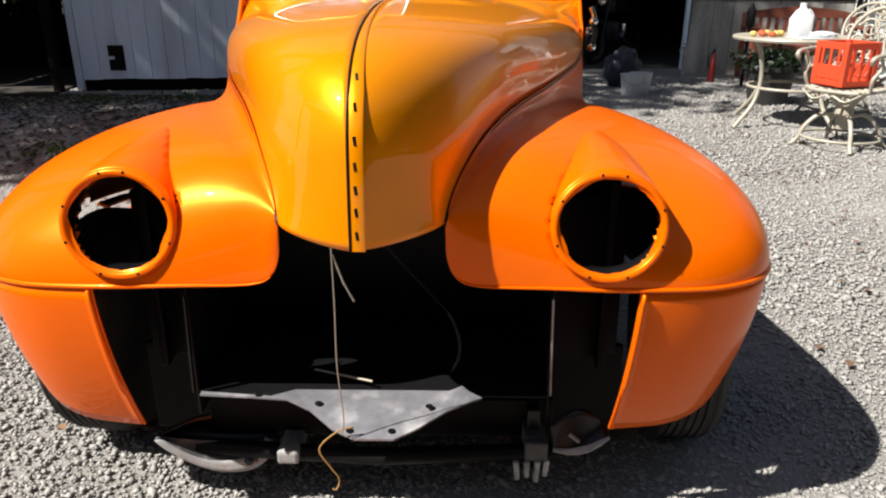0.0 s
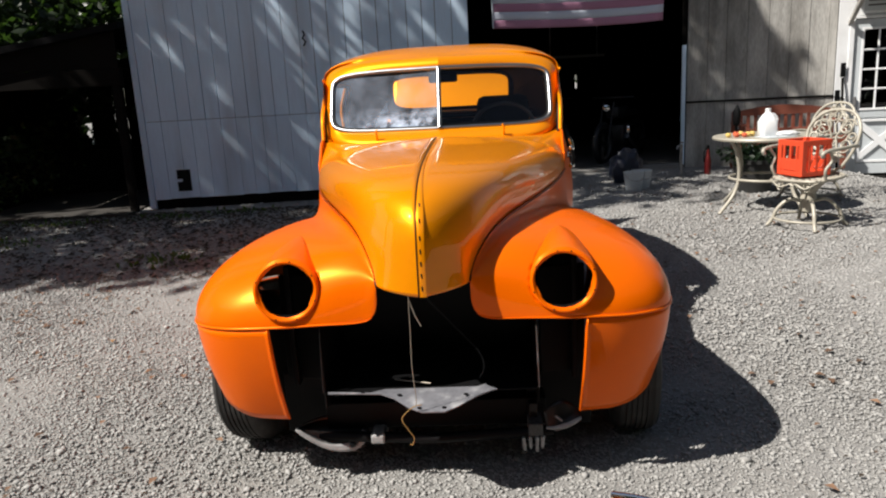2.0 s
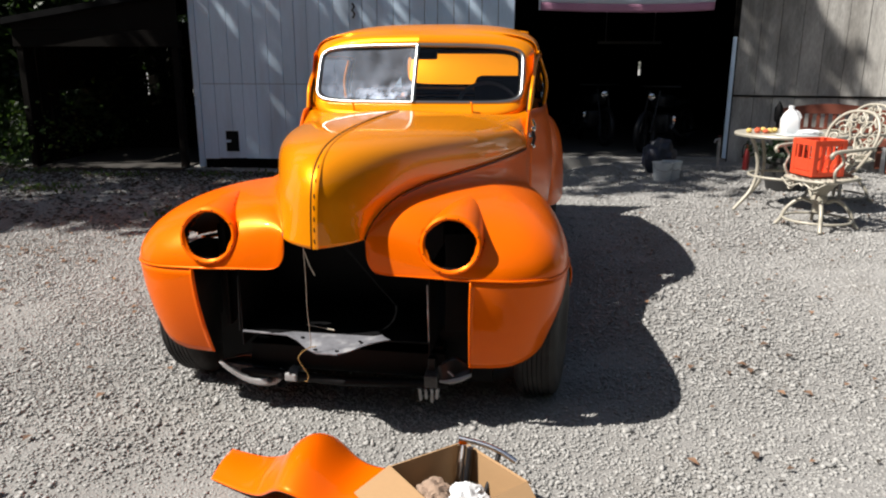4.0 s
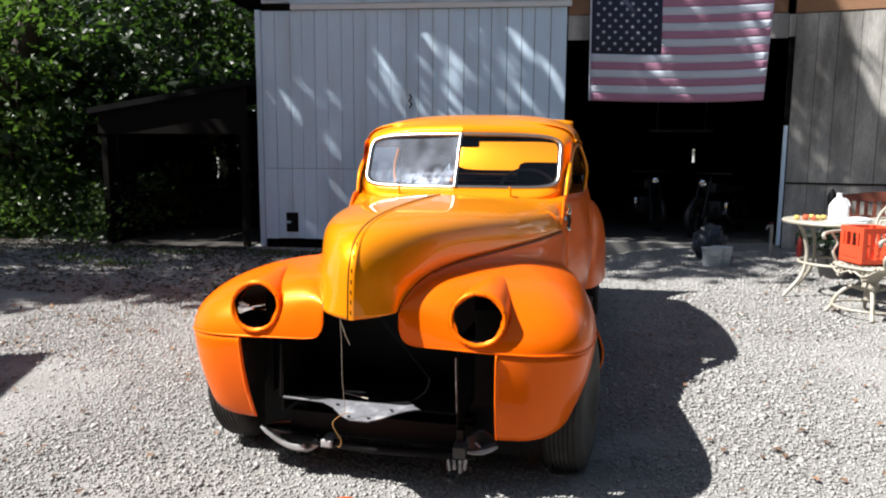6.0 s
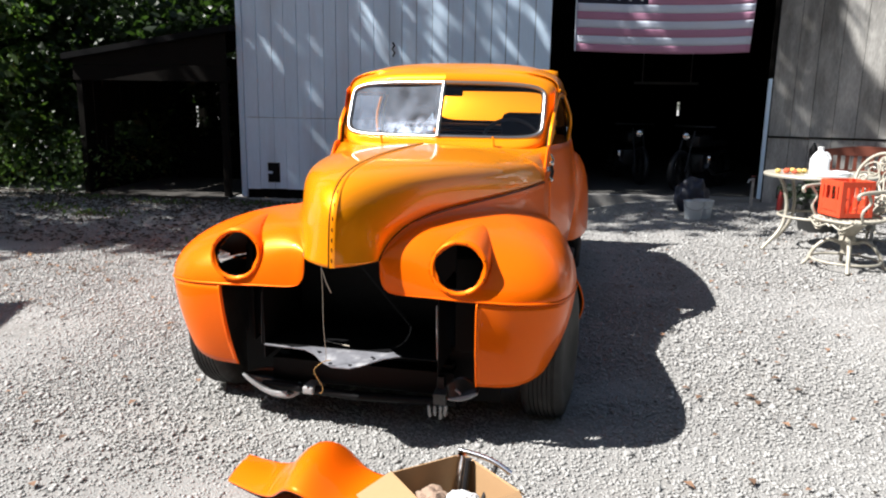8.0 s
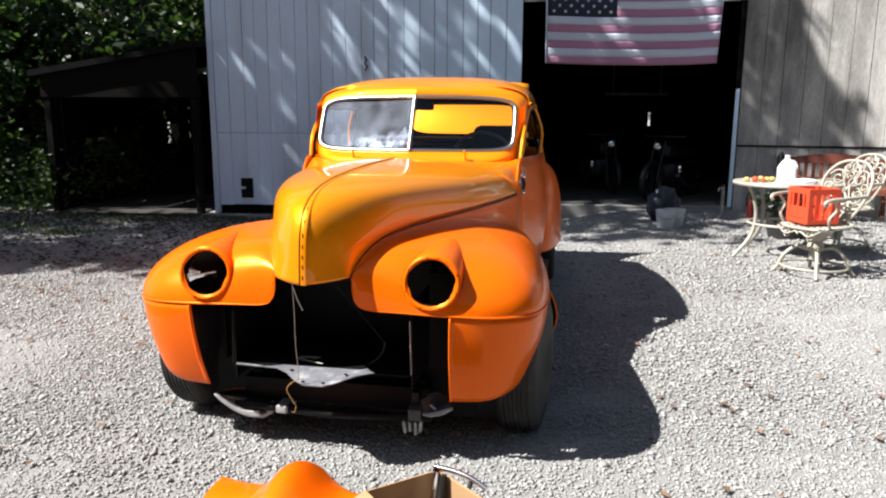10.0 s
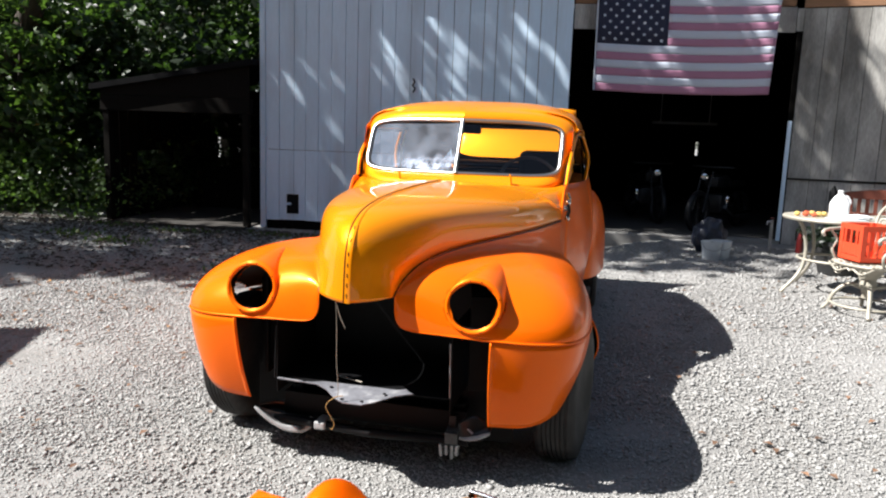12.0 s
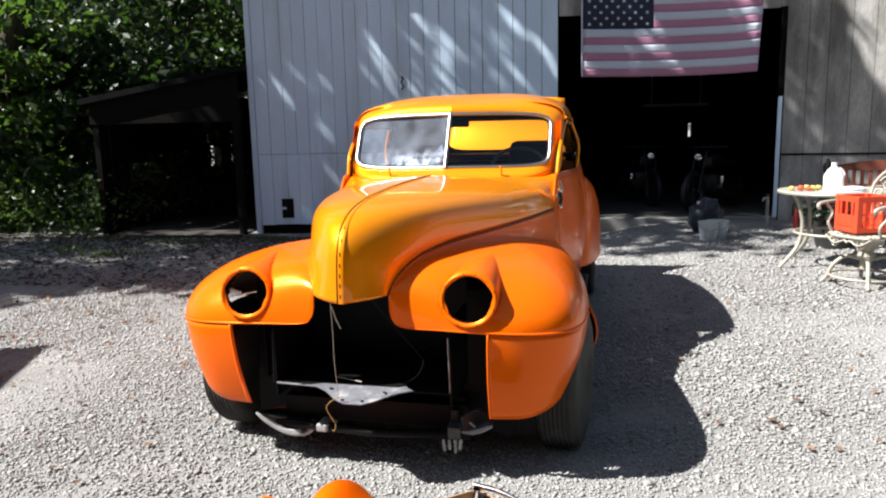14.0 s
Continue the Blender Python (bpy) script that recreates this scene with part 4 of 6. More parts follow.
def cut_arch(ob):
    """Opens the wheel arch up past the bead."""
    bm = bmesh.new()
    bm.from_mesh(ob.data)
    gone = [f for f in bm.faces if (lambda c: abs(c.x) > 0.7 and c.z > 0.45 and math.hypot(c.y - 0.72, c.z - 0.38) < 0.266)(f.calc_center_median())]
    bmesh.ops.delete(bm, geom=gone, context="FACES")
    bm.to_mesh(ob.data)
    bm.free()


def open_behind(pod, skin, from_y):
    """Leaves only the part of the housing that stands out of the fender; inside it is open to the wheel."""
    bm = bmesh.new()
    bm.from_mesh(pod.data)
    gone = [f for f in bm.faces if f.calc_center_median().y > from_y and (skin.ray_cast(f.calc_center_median(), Vector((0, -1, 0)))[3] or 0) > 0.010]
    bmesh.ops.delete(bm, geom=gone, context="FACES")
    bm.to_mesh(pod.data)
    bm.free()


def build_fenders():
    f = fender_sheet()
    bead = spline(BEAD, 120)
    for s in (1, -1):
        fender = grid("front_fender", side(f, s), M["fender_paint"], CAR, "deep orange front fender", flip=s > 0, sharp=180)
        skin = BVHTree.FromPolygons([v.co.copy() for v in fender.data.vertices], [tuple(q.vertices) for q in fender.data.polygons])
        cut_lamp_hole(fender, s)
        if s < 0:
            cut_arch(fender)
        solid(fender, 0.0015, -1.0, M["black"])
        out = np.array([(q[0], q[1], q[2] - 0.001) for q in bead])
        last = SIDE_FROM if s > 0 else 80
        tube("bead", side(out[16:last], s), np.interp(np.arange(last - 16), (0, 24, 70), (0.001, 0.005, 0.006)), M["fender_paint"], fender)
        # headlamp pod: a short barrel that fades back into the fender
        rx, ry, rz = RING
        rows = []
        for w in np.linspace(0, 1, 22):
            y = ry + 0.36 * w
            r = 0.108 * (1 - 0.42 * w ** 1.7)
            cx, cz = rx + 0.02 * w, rz + 0.045 * w
            rows.append([(s * (cx + r * math.cos(a)), y + TILT * r * math.sin(a) * (1 - w), cz + 0.93 * r * math.sin(a) * (1 + 0.12 * w * (math.sin(a) > 0.0) * math.sin(a)))
                         for a in np.linspace(0, 2 * math.pi, 48, endpoint=False)])
        pod = grid("headlamp_pod", rows, M["fender_paint"], fender, "empty round headlamp housing", flip=s > 0, close_v=True, sharp=180)
        open_behind(pod, skin, ry + 0.035)
        solid(pod, 0.002, -1.0, M["black"])
        ring = []
        for rr, dy in ((0.108, 0.004), (0.1055, -0.004), (0.100, -0.006), (0.0945, -0.003), (0.0935, 0.004)):
            ring.append([(s * (rx + rr * math.cos(a)), ry + dy + TILT * rr * math.sin(a), rz + 0.93 * rr * math.sin(a)) for a in np.linspace(0, 2 * math.pi, 48, endpoint=False)])
        grid("rim", ring, M["fender_paint"], fender, flip=s < 0, close_v=True, sharp=60)
        rng = random.Random(7)
        jag = []
        for rr in (0.0955, None):
            jag.append([(s * (rx + (rr or (0.090 + 0.004 * math.sin(5 * a) + rng.uniform(-.002, .002))) * math.cos(a)), ry - 0.001 + (0 if rr else 0.004) + 0.096 * TILT * math.sin(a),
                         rz + 0.93 * (rr or 0.0905 + rng.uniform(-.0015, .0015)) * math.sin(a)) for a in np.linspace(0, 2 * math.pi, 48, endpoint=False)])
        grid("lip", jag, M["fender_paint"], fender, flip=s < 0, close_v=True)
        for a in (20, 75, 100, 150, 200, 250, 290, 340):
            a = radians(a)
            c = (s * (rx + 0.1015 * math.cos(a)), ry - 0.006 + 0.1015 * TILT * math.sin(a), rz + 0.0945 * math.sin(a))
            tube("screw_hole", [np.array(c) + (0, -0.0005, 0), np.array(c) + (0, 0.004, 0)], 0.0028, M["black"], fender, sides=8)
        # lower front panel under the bead
        i0 = int(np.argmax(bead[:, 0] > 0.5235)) - 1
        top = bead[i0:SIDE_FROM + 2]
        rows = []
        n = len(top)
        for i, o in enumerate(top):
            u = i / (n - 1)
            x0 = max(o[0], 0.5235) if u < 0.2 else o[0]
            zb = 0.272 + 0.055 * smoothstep(0.15, 0.55, u) + 0.27 * smoothstep(0.5, 1.0, u)
            row = []
            for w in np.linspace(0, 1, 16):
                z = o[2] - 0.008 + (zb - o[2]) * w
                drop = (o[2] - z) / 0.36
                tuck = 0.075 * drop ** 1.9
                ox = x0 - 0.010 * drop * (1 - u) - 1.25 * tuck * smoothstep(0.25, 0.75, u)
                oy = o[1] + tuck * 1.1 * (1 - smoothstep(0.35, 0.9, u)) + 0.012 * drop
                row.append((ox, oy, z))
            rows.append(row)
        rows = np.array(rows)
        keep = [r for r in rows if r[0][0] >= 0.52]
        lead = keep[0].copy()
        lead[:, 0] = np.linspace(0.5235, 0.513, len(lead))
        keep = [lead] + keep
        pan = grid("lower_fender", side(np.array(keep), s), M["fender_paint"], CAR, "orange lower fender panel beside the open grille", flip=s < 0, sharp=180)
        solid(pan, 0.008, -1.0)
        tube("flange", side(np.array([(q[0] - 0.004, q[1] + 0.006, q[2]) for q in lead]), s), 0.004, M["fender_paint"], pan)
        # side of the fender over and behind the wheel
        rows, tail = [], []
        for o in bead[SIDE_FROM:]:
            behind = o[1] > 1.15
            zb = 0.24 if behind else 0.315 + math.sqrt(max(0.0, 0.37 ** 2 - (o[1] - 0.80) ** 2))
            zb = min(max(zb, 0.24), o[2] - 0.015)
            flare = 0.062 * (1 - smoothstep(1.35, 1.7, o[1])) if behind else 0.0
            (tail if behind else rows).append([(o[0] + flare * math.sin(math.pi * min(1.0, 0.9 * w)) - 0.03 * w * w, o[1], o[2] - 0.008 + (zb - o[2]) * w) for w in np.linspace(0, 1, 12)])
        rows.append([(q[0] * 0.999, q[1] - 0.004, tail[0][0][2] - 0.008 * k / 11) for k, q in enumerate([tail[0][0]] * 12)])
        for r in (rows, tail):
            flank = grid("fender_side", side(np.array(r), s), M["fender_paint"], CAR, flip=s < 0, sharp=180)
            if s < 0:
                cut_arch(flank)
            solid(flank, 0.010, -1.0, M["black"])


def build_wheels():
    first = None
    for x, y in ((0.772, 0.72), (-0.735, 0.73), (0.74, 3.72), (-0.74, 3.72)):
        if first is None:
            w = new("wheel")
            w.parent = CAR
            w.matrix_parent_inverse = world_of(CAR).inverted()
            prof = [(0.20, -0.07), (0.235, -0.082), (0.29, -0.088), (0.325, -0.080), (0.341, -0.062)]
            for k in range(6):
                a = -0.055 + 0.0185 * k
                prof += [(0.346, a), (0.346, a + 0.012), (0.338, a + 0.013), (0.338, a + 0.0175)]
            prof += [(0.341, 0.062), (0.325, 0.080), (0.29, 0.088), (0.235, 0.082), (0.20, 0.07)]
            prof = [(r * 0.875, h) for r, h in prof]
            lathe("tyre", prof, M["rubber"], w, (0, 0, 0), 48, "x", "worn black tyre with ribbed tread")
            lathe("rim", [(0.02, 0.05), (0.09, 0.045), (0.12, 0.02), (0.165, 0.03), (0.180, 0.070), (0.185, 0.055), (0.18, 0.0), (0.17, -0.065), (0.02, -0.065)], M["chassis"], w, (0, 0, 0), 32, "x")
            first = w
            w.matrix_basis = pose(x, y, 0.300, 0, 0, -6)
        else:
            w = copy_thing(first, pose(x, y, 0.300, 0, 0, (-6 if y < 2 else 0) + (180 if x < 0 else 0)))


def build_front_end():
    # black radiator support: two cheeks, a back and a top tie
    for s in (1, -1):
        bm = bmesh.new()
        box(bm, (0.006, 0.62, 0.34), (s * 0.363, 0.54, 0.49), (0, 0, 0), 0.002)
        part("radiator_cheek", bm, M["black"], CAR, "black inner side panel")
        bm = bmesh.new()
        box(bm, (0.004, 0.012, 0.215), (s * 0.362, 0.216, 0.492), (0, -1.5 * s, 0), 0.001)
        part("cheek_edge", bm, M["bare"] if s > 0 else M["chassis"], CAR, "bare metal edge" if s > 0 else "")
        bm = bmesh.new()
        box(bm, (0.17, 0.02, 0.40), (s * 0.47, 0.46, 0.54), (0, 0, s * 12), 0.004)
        part("splash_shield", bm, M["black"], CAR)
        bm = bmesh.new()
        box(bm, (0.05, 1.2, 0.09), (s * 0.36, 1.02, 0.24), (0, 0, 0), 0.008)
        part("frame_rail", bm, M["chassis"], CAR)
        bm = bmesh.new()
        box(bm, (0.02, 1.25, 0.46), (s * 0.545, 1.05, 0.55), (0, 0, -s * 3), 0.004)
        part("inner_fender", bm, M["black"], CAR)
    # valance and fender-side sheets are added black blanks for the shade behind the grille
    for name, size, at in (("radiator_panel", (0.72, 0.02, 0.42), (0, 0.62, 0.57)), ("radiator_neck", (0.30, 0.02, 0.20), (0, 0.60, 0.85)), ("lower_tray", (0.72, 0.42, 0.006), (0, 0.43, 0.375)),
                           ("front_crossmember", (0.80, 0.09, 0.10), (0, 0.42, 0.22)), ("firewall", (1.2, 0.03, 0.75), (0, 1.66, 0.65)), ("underbody", (1.35, 2.9, 0.04), (0, 3.1, 0.30)),
                           ("hood_tie", (0.26, 0.05, 0.02), (0, 0.22, 0.79)), ("lower_valance", (0.70, 0.02, 0.22), (0, 0.56, 0.255)),
                           ("gravel_shield", (0.22, 0.02, 0.24), (0.47, 0.50, 0.23)), ("gravel_shield", (0.22, 0.02, 0.24), (-0.47, 0.50, 0.23))):
        bm = bmesh.new()
        box(bm, size, at, (0, 0, 0), 0.003)
        part(name, bm, M["black"], CAR)
    # grey stone pan
    top = [(-0.345, 0.205), (-0.20, 0.19), (-0.155, 0.215), (0.16, 0.215), (0.185, 0.235), (0.20, 0.212), (0.225, 0.19), (0.20, 0.175), (0.155, 0.150), (0.095, 0.105), (0.055, 0.082),
           (-0.02, 0.082), (-0.065, 0.105), (-0.115, 0.150), (-0.165, 0.178), (-0.24, 0.186), (-0.345, 0.193)]
    bm = bmesh.new()
    vs = [bm.verts.new((x, y, 0.392 - 0.05 * max(0, 0.17 - y) / 0.09 * 0.5)) for x, y in top]
    f = bm.faces.new(vs)
    r = bmesh.ops.extrude_face_region(bm, geom=[f])
    bmesh.ops.translate(bm, verts=[v for v in r["geom"] if isinstance(v, bmesh.types.BMVert)], vec=(0, 0, -0.004))
    bmesh.ops.triangulate(bm, faces=bm.faces[:])
    pan = part("grille_pan", bm, M["grey_pan"], CAR, "scuffed grey primed pan with bolt holes")
    for x, y in ((-0.225, 0.192), (-0.10, 0.165), (-0.03, 0.10), (0.05, 0.10), (0.12, 0.16)):
        lathe("bolt_hole", [(0.0075, 0), (0.0075, 0.0015)], M["black"], pan, (x, y, 0.3925 - 0.05 * max(0, 0.17 - y) / 0.09 * 0.5), 12)
    # bumper irons: a scooped black plate with a worn pale rim, and the shackle cluster across from it
    rim = spline([(-0.496, 0.29, 0.217), (-0.455, 0.292, 0.182), (-0.405, 0.300, 0.146), (-0.352, 0.312, 0.124), (-0.300, 0.330, 0.120), (-0.268, 0.348, 0.136), (-0.250, 0.362, 0.165)], 26)
    lip = spline([(-0.488, 0.30, 0.220), (-0.44, 0.35, 0.225), (-0.39, 0.38, 0.226), (-0.34, 0.40, 0.225), (-0.295, 0.41, 0.215), (-0.265, 0.40, 0.200), (-0.252, 0.37, 0.170)], 26)
    rows = [[a * (1 - w) + b * w + np.array((0, 0.035, -0.022)) * math.sin(math.pi * w) for w in np.linspace(0, 1, 8)] for a, b in zip(rim, lip)]
    iron = grid("bumper_bracket", rows, M["chassis"], CAR, "scooped black bumper bracket with a worn pale rim")
    solid(iron, 0.005, 0)
    chord = [rim[0] * (1 - w) + rim[-1] * w for w in np.linspace(0, 1, 26)]
    face = [[a * (1 - w) + b * w + np.array((0, 0.016 * math.sin(math.pi * w) - 0.003, 0)) for w in np.linspace(0, 0.92, 7)] for a, b in zip(rim, chord)]
    solid(grid("face_plate", face, M["grimy"], iron, "grimy scuffed face of the bracket"), 0.003, 0)
    width = np.interp(np.linspace(0, 1, 26), (0, 0.3, 0.7, 1), (0.010, 0.012, 0.022, 0.020))
    edge = [[a + (b - a) / max(0.01, np.linalg.norm(b - a)) * k * w + np.array((0, -0.009, 0)) for w in (-0.4, 0.2, 0.7, 1.3)] for a, b, k in zip(rim, chord, width)]
    solid(grid("worn_rim", edge, M["scraped"], iron, "scraped pale metal rim"), 0.003, 0)
    lathe("bolt", [(0.012, 0), (0.012, 0.010), (0.006, 0.016)], M["chassis"], iron, (-0.302, 0.328, 0.135), 10, "y", turn=(180, 0, 0))
    lathe("washer", [(0.019, 0), (0.019, 0.003)], M["grimy"], iron, (-0.302, 0.329, 0.135), 14, "y", turn=(180, 0, 0))
    boxed("frame_horn", (0.050, 0.12, 0.036), (-0.205, 0.35, 0.165), M["scraped"], CAR, bevel=0.008)
    boxed("frame_horn", (0.052, 0.10, 0.05), (0.356, 0.35, 0.186), M["grimy"], CAR, (6, 0, 0), label="grimy frame horn end")
    # brighter scraped steel on the plates stands in for sun glints
    for dx, h in ((-0.036, 0.056), (-0.013, 0.048), (0.010, 0.062), (0.030, 0.046)):
        boxed("shackle_plate", (0.013, 0.035, h), (0.350 + dx, 0.320, 0.156 - h / 2), M["scraped"], CAR, (8, 4 * dx / 0.03, 0), 0.004)
    tube("shackle_bolt", [(0.305, 0.322, 0.123), (0.392, 0.322, 0.123)], 0.008, M["chassis"], CAR)
    boxed("shackle_hanger", (0.030, 0.05, 0.075), (0.352, 0.37, 0.225), M["chassis"], CAR)
    rows = [[(0.385 + 0.13 * w, 0.30 + 0.02 * w, 0.250 + 0.05 * math.sin(3 * w) - 0.02 * w), (0.388 + 0.128 * w, 0.305 - 0.012 * math.sin(4 * w), 0.220 + 0.022 * w), (0.392 + 0.122 * w, 0.300 - 0.02 * math.sin(3 * w), 0.194 + 0.035 * w * w)] for w in np.linspace(0, 1, 12)]
    iron = grid("bumper_bracket", [spline(r, 9) for r in rows], M["chassis"], CAR, "dented black bumper bracket")
    solid(iron, 0.005, 0)
    edge = [[np.array(r[2]) + (0, -0.005, 0.012 * k), np.array(r[2]) + (0, -0.009, 0.0), np.array(r[2]) + (0, -0.004, -0.006)] for r, k in zip(rows, np.interp(np.arange(12), (0, 5, 9, 11), (0.3, 1.2, 1.0, 0.4)))]
    solid(grid("worn_rim", edge, M["scraped"], iron, "bright scraped metal edge"), 0.003, 0)
    tube("bolt", [(0.425, 0.29, 0.238), (0.447, 0.285, 0.222)], 0.005, M["bare"], iron)
    tube("cross_tube", [(-0.42, 0.33, 0.168), (0, 0.315, 0.155), (0.42, 0.33, 0.165)], 0.020, M["black"], CAR, "black front cross tube")
    # radiator wire and string
    wire = spline([(-0.037, 0.045, 0.765), (-0.039, 0.06, 0.65), (-0.042, 0.07, 0.53), (-0.036, 0.075, 0.42), (-0.040, 0.075, 0.385)], 24)
    tube("hanging_wire", wire, 0.0013, M["wire"], CAR, "thin bare wire hanging from the hood")
    tube("wire_tail", [(-0.036, 0.05, 0.75), (-0.020, 0.052, 0.70), (-0.004, 0.055, 0.665)], 0.002, M["wire"], CAR)
    string = spline([(-0.02, 0.085, 0.392), (-0.05, 0.080, 0.385), (-0.085, 0.075, 0.35), (-0.065, 0.072, 0.31), (-0.05, 0.072, 0.285), (-0.055, 0.07, 0.262), (-0.064, 0.07, 0.262)], 30)
    tube("yellow_string", string, 0.0017, M["string"], CAR, "curled yellow string")
    tube("loose_rod", [(-0.13, 0.30, 0.39), (0.0, 0.24, 0.397)], 0.003, M["wire"], CAR)


def ws_y(x, z):
    """The windscreen's plane: a shallow vee that leans back."""
    return 1.82 + 0.56 * (z - 1.19) + 0.19 * abs(x)


def rounded(w, h0, h1, p, n):
    """Half outline, from the top middle round the side to the bottom middle."""
    out = []
    for a in np.linspace(0, math.pi, n):
        c, s = math.cos(a), math.sin(a)
        out.append((w * abs(s) ** (2 / p), (h1 if c > 0 else h0) * math.copysign(abs(c) ** (2 / p), c)))
    return out


ROOF = ((2.06, 0.655, 1.52), (2.20, 0.672, 1.572), (2.45, 0.674, 1.612), (2.80, 0.672, 1.628), (3.15, 0.660, 1.608), (3.50, 0.622, 1.582), (3.80, 0.555, 1.545), (4.04, 0.525, 1.510))


def build_cabin():
    # windscreen surround
    n = 61
    zc = 1.315
    inner = rounded(0.60, 0.158, 0.150, 7.0, n)
    outer = rounded(0.664, 0.235, 0.215, 6.5, n)
    for s in (1, -1):
        rows = []
        for k, ((xi, zi), (xo, zo)) in enumerate(zip(inner, outer)):
            zi = zi + zc + 0.012 * (1 - (xi / 0.6) ** 2) * (1 if zi > 0 else 0.4)
            low = smoothstep(0.55, 0.9, k / (n - 1))
            a = np.array((xi, ws_y(xi, zi) + 0.012, zi))
            zoo = zo + zc + 0.012 * (1 - (xo / 0.675) ** 2)
            back = 0.035 + 0.13 * (xo / 0.675) ** 4 * (1 - low) + 0.05 * (xo / 0.675) ** 4 * low - 0.09 * low * (1 - (xo / 0.675) ** 6)
            b = np.array((xo, ws_y(xo, zoo) + back, zoo))
            m = (a + b) / 2 + np.array((0.012 * (xo / 0.675) ** 3, -0.022, 0.006 * (1 - low)))
            rows.append([a + (0, 0.02, 0), a, a * 0.6 + m * 0.4 + (0, -0.006, 0), m, m * 0.45 + b * 0.55 + np.array((0.01 * (xo / .675) ** 3, -0.006, 0.004)), b])
        sheet = np.array([spline(r[1:], 9) for r in rows])
        grid("windscreen_surround", side(sheet, s), M["body_paint"], CAR, flip=s > 0, sharp=180)
        trim = np.array([r[1] + (0, -0.006, 0) for r in rows])
        tube("windscreen_trim", side(trim, s), 0.0125, M["bright_trim"], CAR, "bright metal windscreen trim")
        seal = np.array([(r[1][0] * 0.978, r[1][1] - 0.002, zc + (r[1][2] - zc) * 0.93) for r in rows])
        tube("windscreen_seal", side(seal, s), 0.006, M["black"], CAR, "black rubber seal")
        glass = [[(s * xi * v, ws_y(xi * v, zi + zc) + 0.008 + 0.012 * math.sin(math.pi * v), zi + zc) for v in np.linspace(0.012, 1, 10)] for xi, zi in inner]
        g = grid("windscreen_glass", glass, M["glass" if s > 0 else "dust_glare_glass"], CAR, "clear split windscreen pane" if s > 0 else "windscreen pane with sky and sun glare painted over thin dust", flip=s > 0, sharp=180)
        g.visible_shadow = False
        # side of the windscreen pillar, back to the door frame
        pil = [r[-1] for r in rows if 1.13 < r[-1][2] < 1.445]
        back = [np.array((0.655 + 0.004 * (q[2] - 1.2), 2.00 + 0.40 * max(0.0, q[2] - 1.22), q[2])) for q in pil]
        grid("pillar", side(np.array([[a * (1 - w) + b * w + np.array((0.006 * math.sin(math.pi * w), 0, 0)) for w in np.linspace(0, 1, 6)] for a, b in zip(pil, back)]), s), M["body_paint"], CAR, flip=s > 0, sharp=180)
        # roof half
        start = [r[5] for r in rows if r[5][2] > 1.415]
        m = len(start)
        secs = [np.array(start)]
        for y, w, z in ROOF[1:]:
            zd = 1.445 - 0.15 * max(0.0, y - 3.0)
            e1, e2 = np.interp(y, (3.1, 3.8), (0.62, 0.42)), np.interp(y, (3.1, 3.8), (0.80, 0.55))
            secs.append(np.array([(w * math.sin(a) ** e1, y, zd + (z - zd) * max(0.0, math.cos(a)) ** e2) for a in np.linspace(0, math.pi / 2, m)]))
        secs = np.array(secs)
        sheet = np.array([spline(secs[:, j], 36) for j in range(m)]).transpose(1, 0, 2)
        grid("roof", side(sheet, s), M["body_paint"], CAR, flip=s < 0, sharp=180)
        lining = sheet.copy()
        lining[..., 2] -= 0.025
        lining[..., 0] *= 0.97
        grid("headliner", side(lining, s), M["interior"], CAR, flip=s > 0, sharp=180)
        drip = np.array([q + (0.006, 0, 0) for q in sheet[2:30, -1]])
        tube("drip_rail", side(drip, s), 0.008, M["body_paint"], CAR)
        # cowl from the hood's rear edge to the foot of the windscreen
        hood = hood_sheet()[-1]
        foot = [r[5] for r in rows][::-1]
        low = [q for q in foot if q[2] < 1.36]
        low = spline(low, 26)
        rows2 = []
        for a, b in zip(hood, low):
            mid = (a + b) / 2
            mid[2] = max(mid[2], (a[2] + b[2]) / 2 + 0.004)
            rows2.append(spline([a + (0, 0.004, 0), mid, b], 10))
        grid("cowl", side(np.array(rows2), s), M["body_paint"], CAR, flip=s < 0, sharp=180)
        # side of the body: cowl side, door, quarter
        def body(y, v):
            """v from the belt (0) to the sill (1)."""
            wb = 0.645 + 0.072 * smoothstep(1.72, 2.6, y) - 0.10 * smoothstep(3.4, 4.6, y)
            bulge = 0.055 * math.sin(math.pi * min(1.0, v * 1.05)) + 0.02 * v
            belt = 1.12 - 0.02 * smoothstep(2.0, 3.4, y) - 0.25 * smoothstep(3.9, 4.75, y) - 0.115 * (1 - smoothstep(1.70, 1.86, y))
            return (wb + bulge * smoothstep(1.7, 2.4, y), y, belt + (0.32 - belt) * v)
        for name, y0, y1, mat, lab in (("cowl_side", 1.724, 1.866, "fender_paint", ""), ("door", 1.874, 2.96, "fender_paint", "orange coupe door with an open window"), ("quarter_panel", 2.968, 4.75, "fender_paint", "")):
            pts = [[body(y, v) for v in np.linspace(0, 1, 14)] for y in np.linspace(y0, y1, 18)]
            o = grid(name, side(np.array(pts), s), M[mat], CAR, lab, flip=s < 0, sharp=180)
            solid(o, 0.012, -1)
            if name == "door":
                door = o
        trim = [[np.array(body(y, v)) - (0.035, 0, 0) for v in np.linspace(0.03, 0.95, 8)] for y in np.linspace(1.9, 3.95, 16)]
        grid("door_lining", side(np.array(trim), s), M["interior"], CAR, flip=s > 0, sharp=180)
        # window frame of the door and the quarter above the belt
        roof_edge = sheet[:, -1]
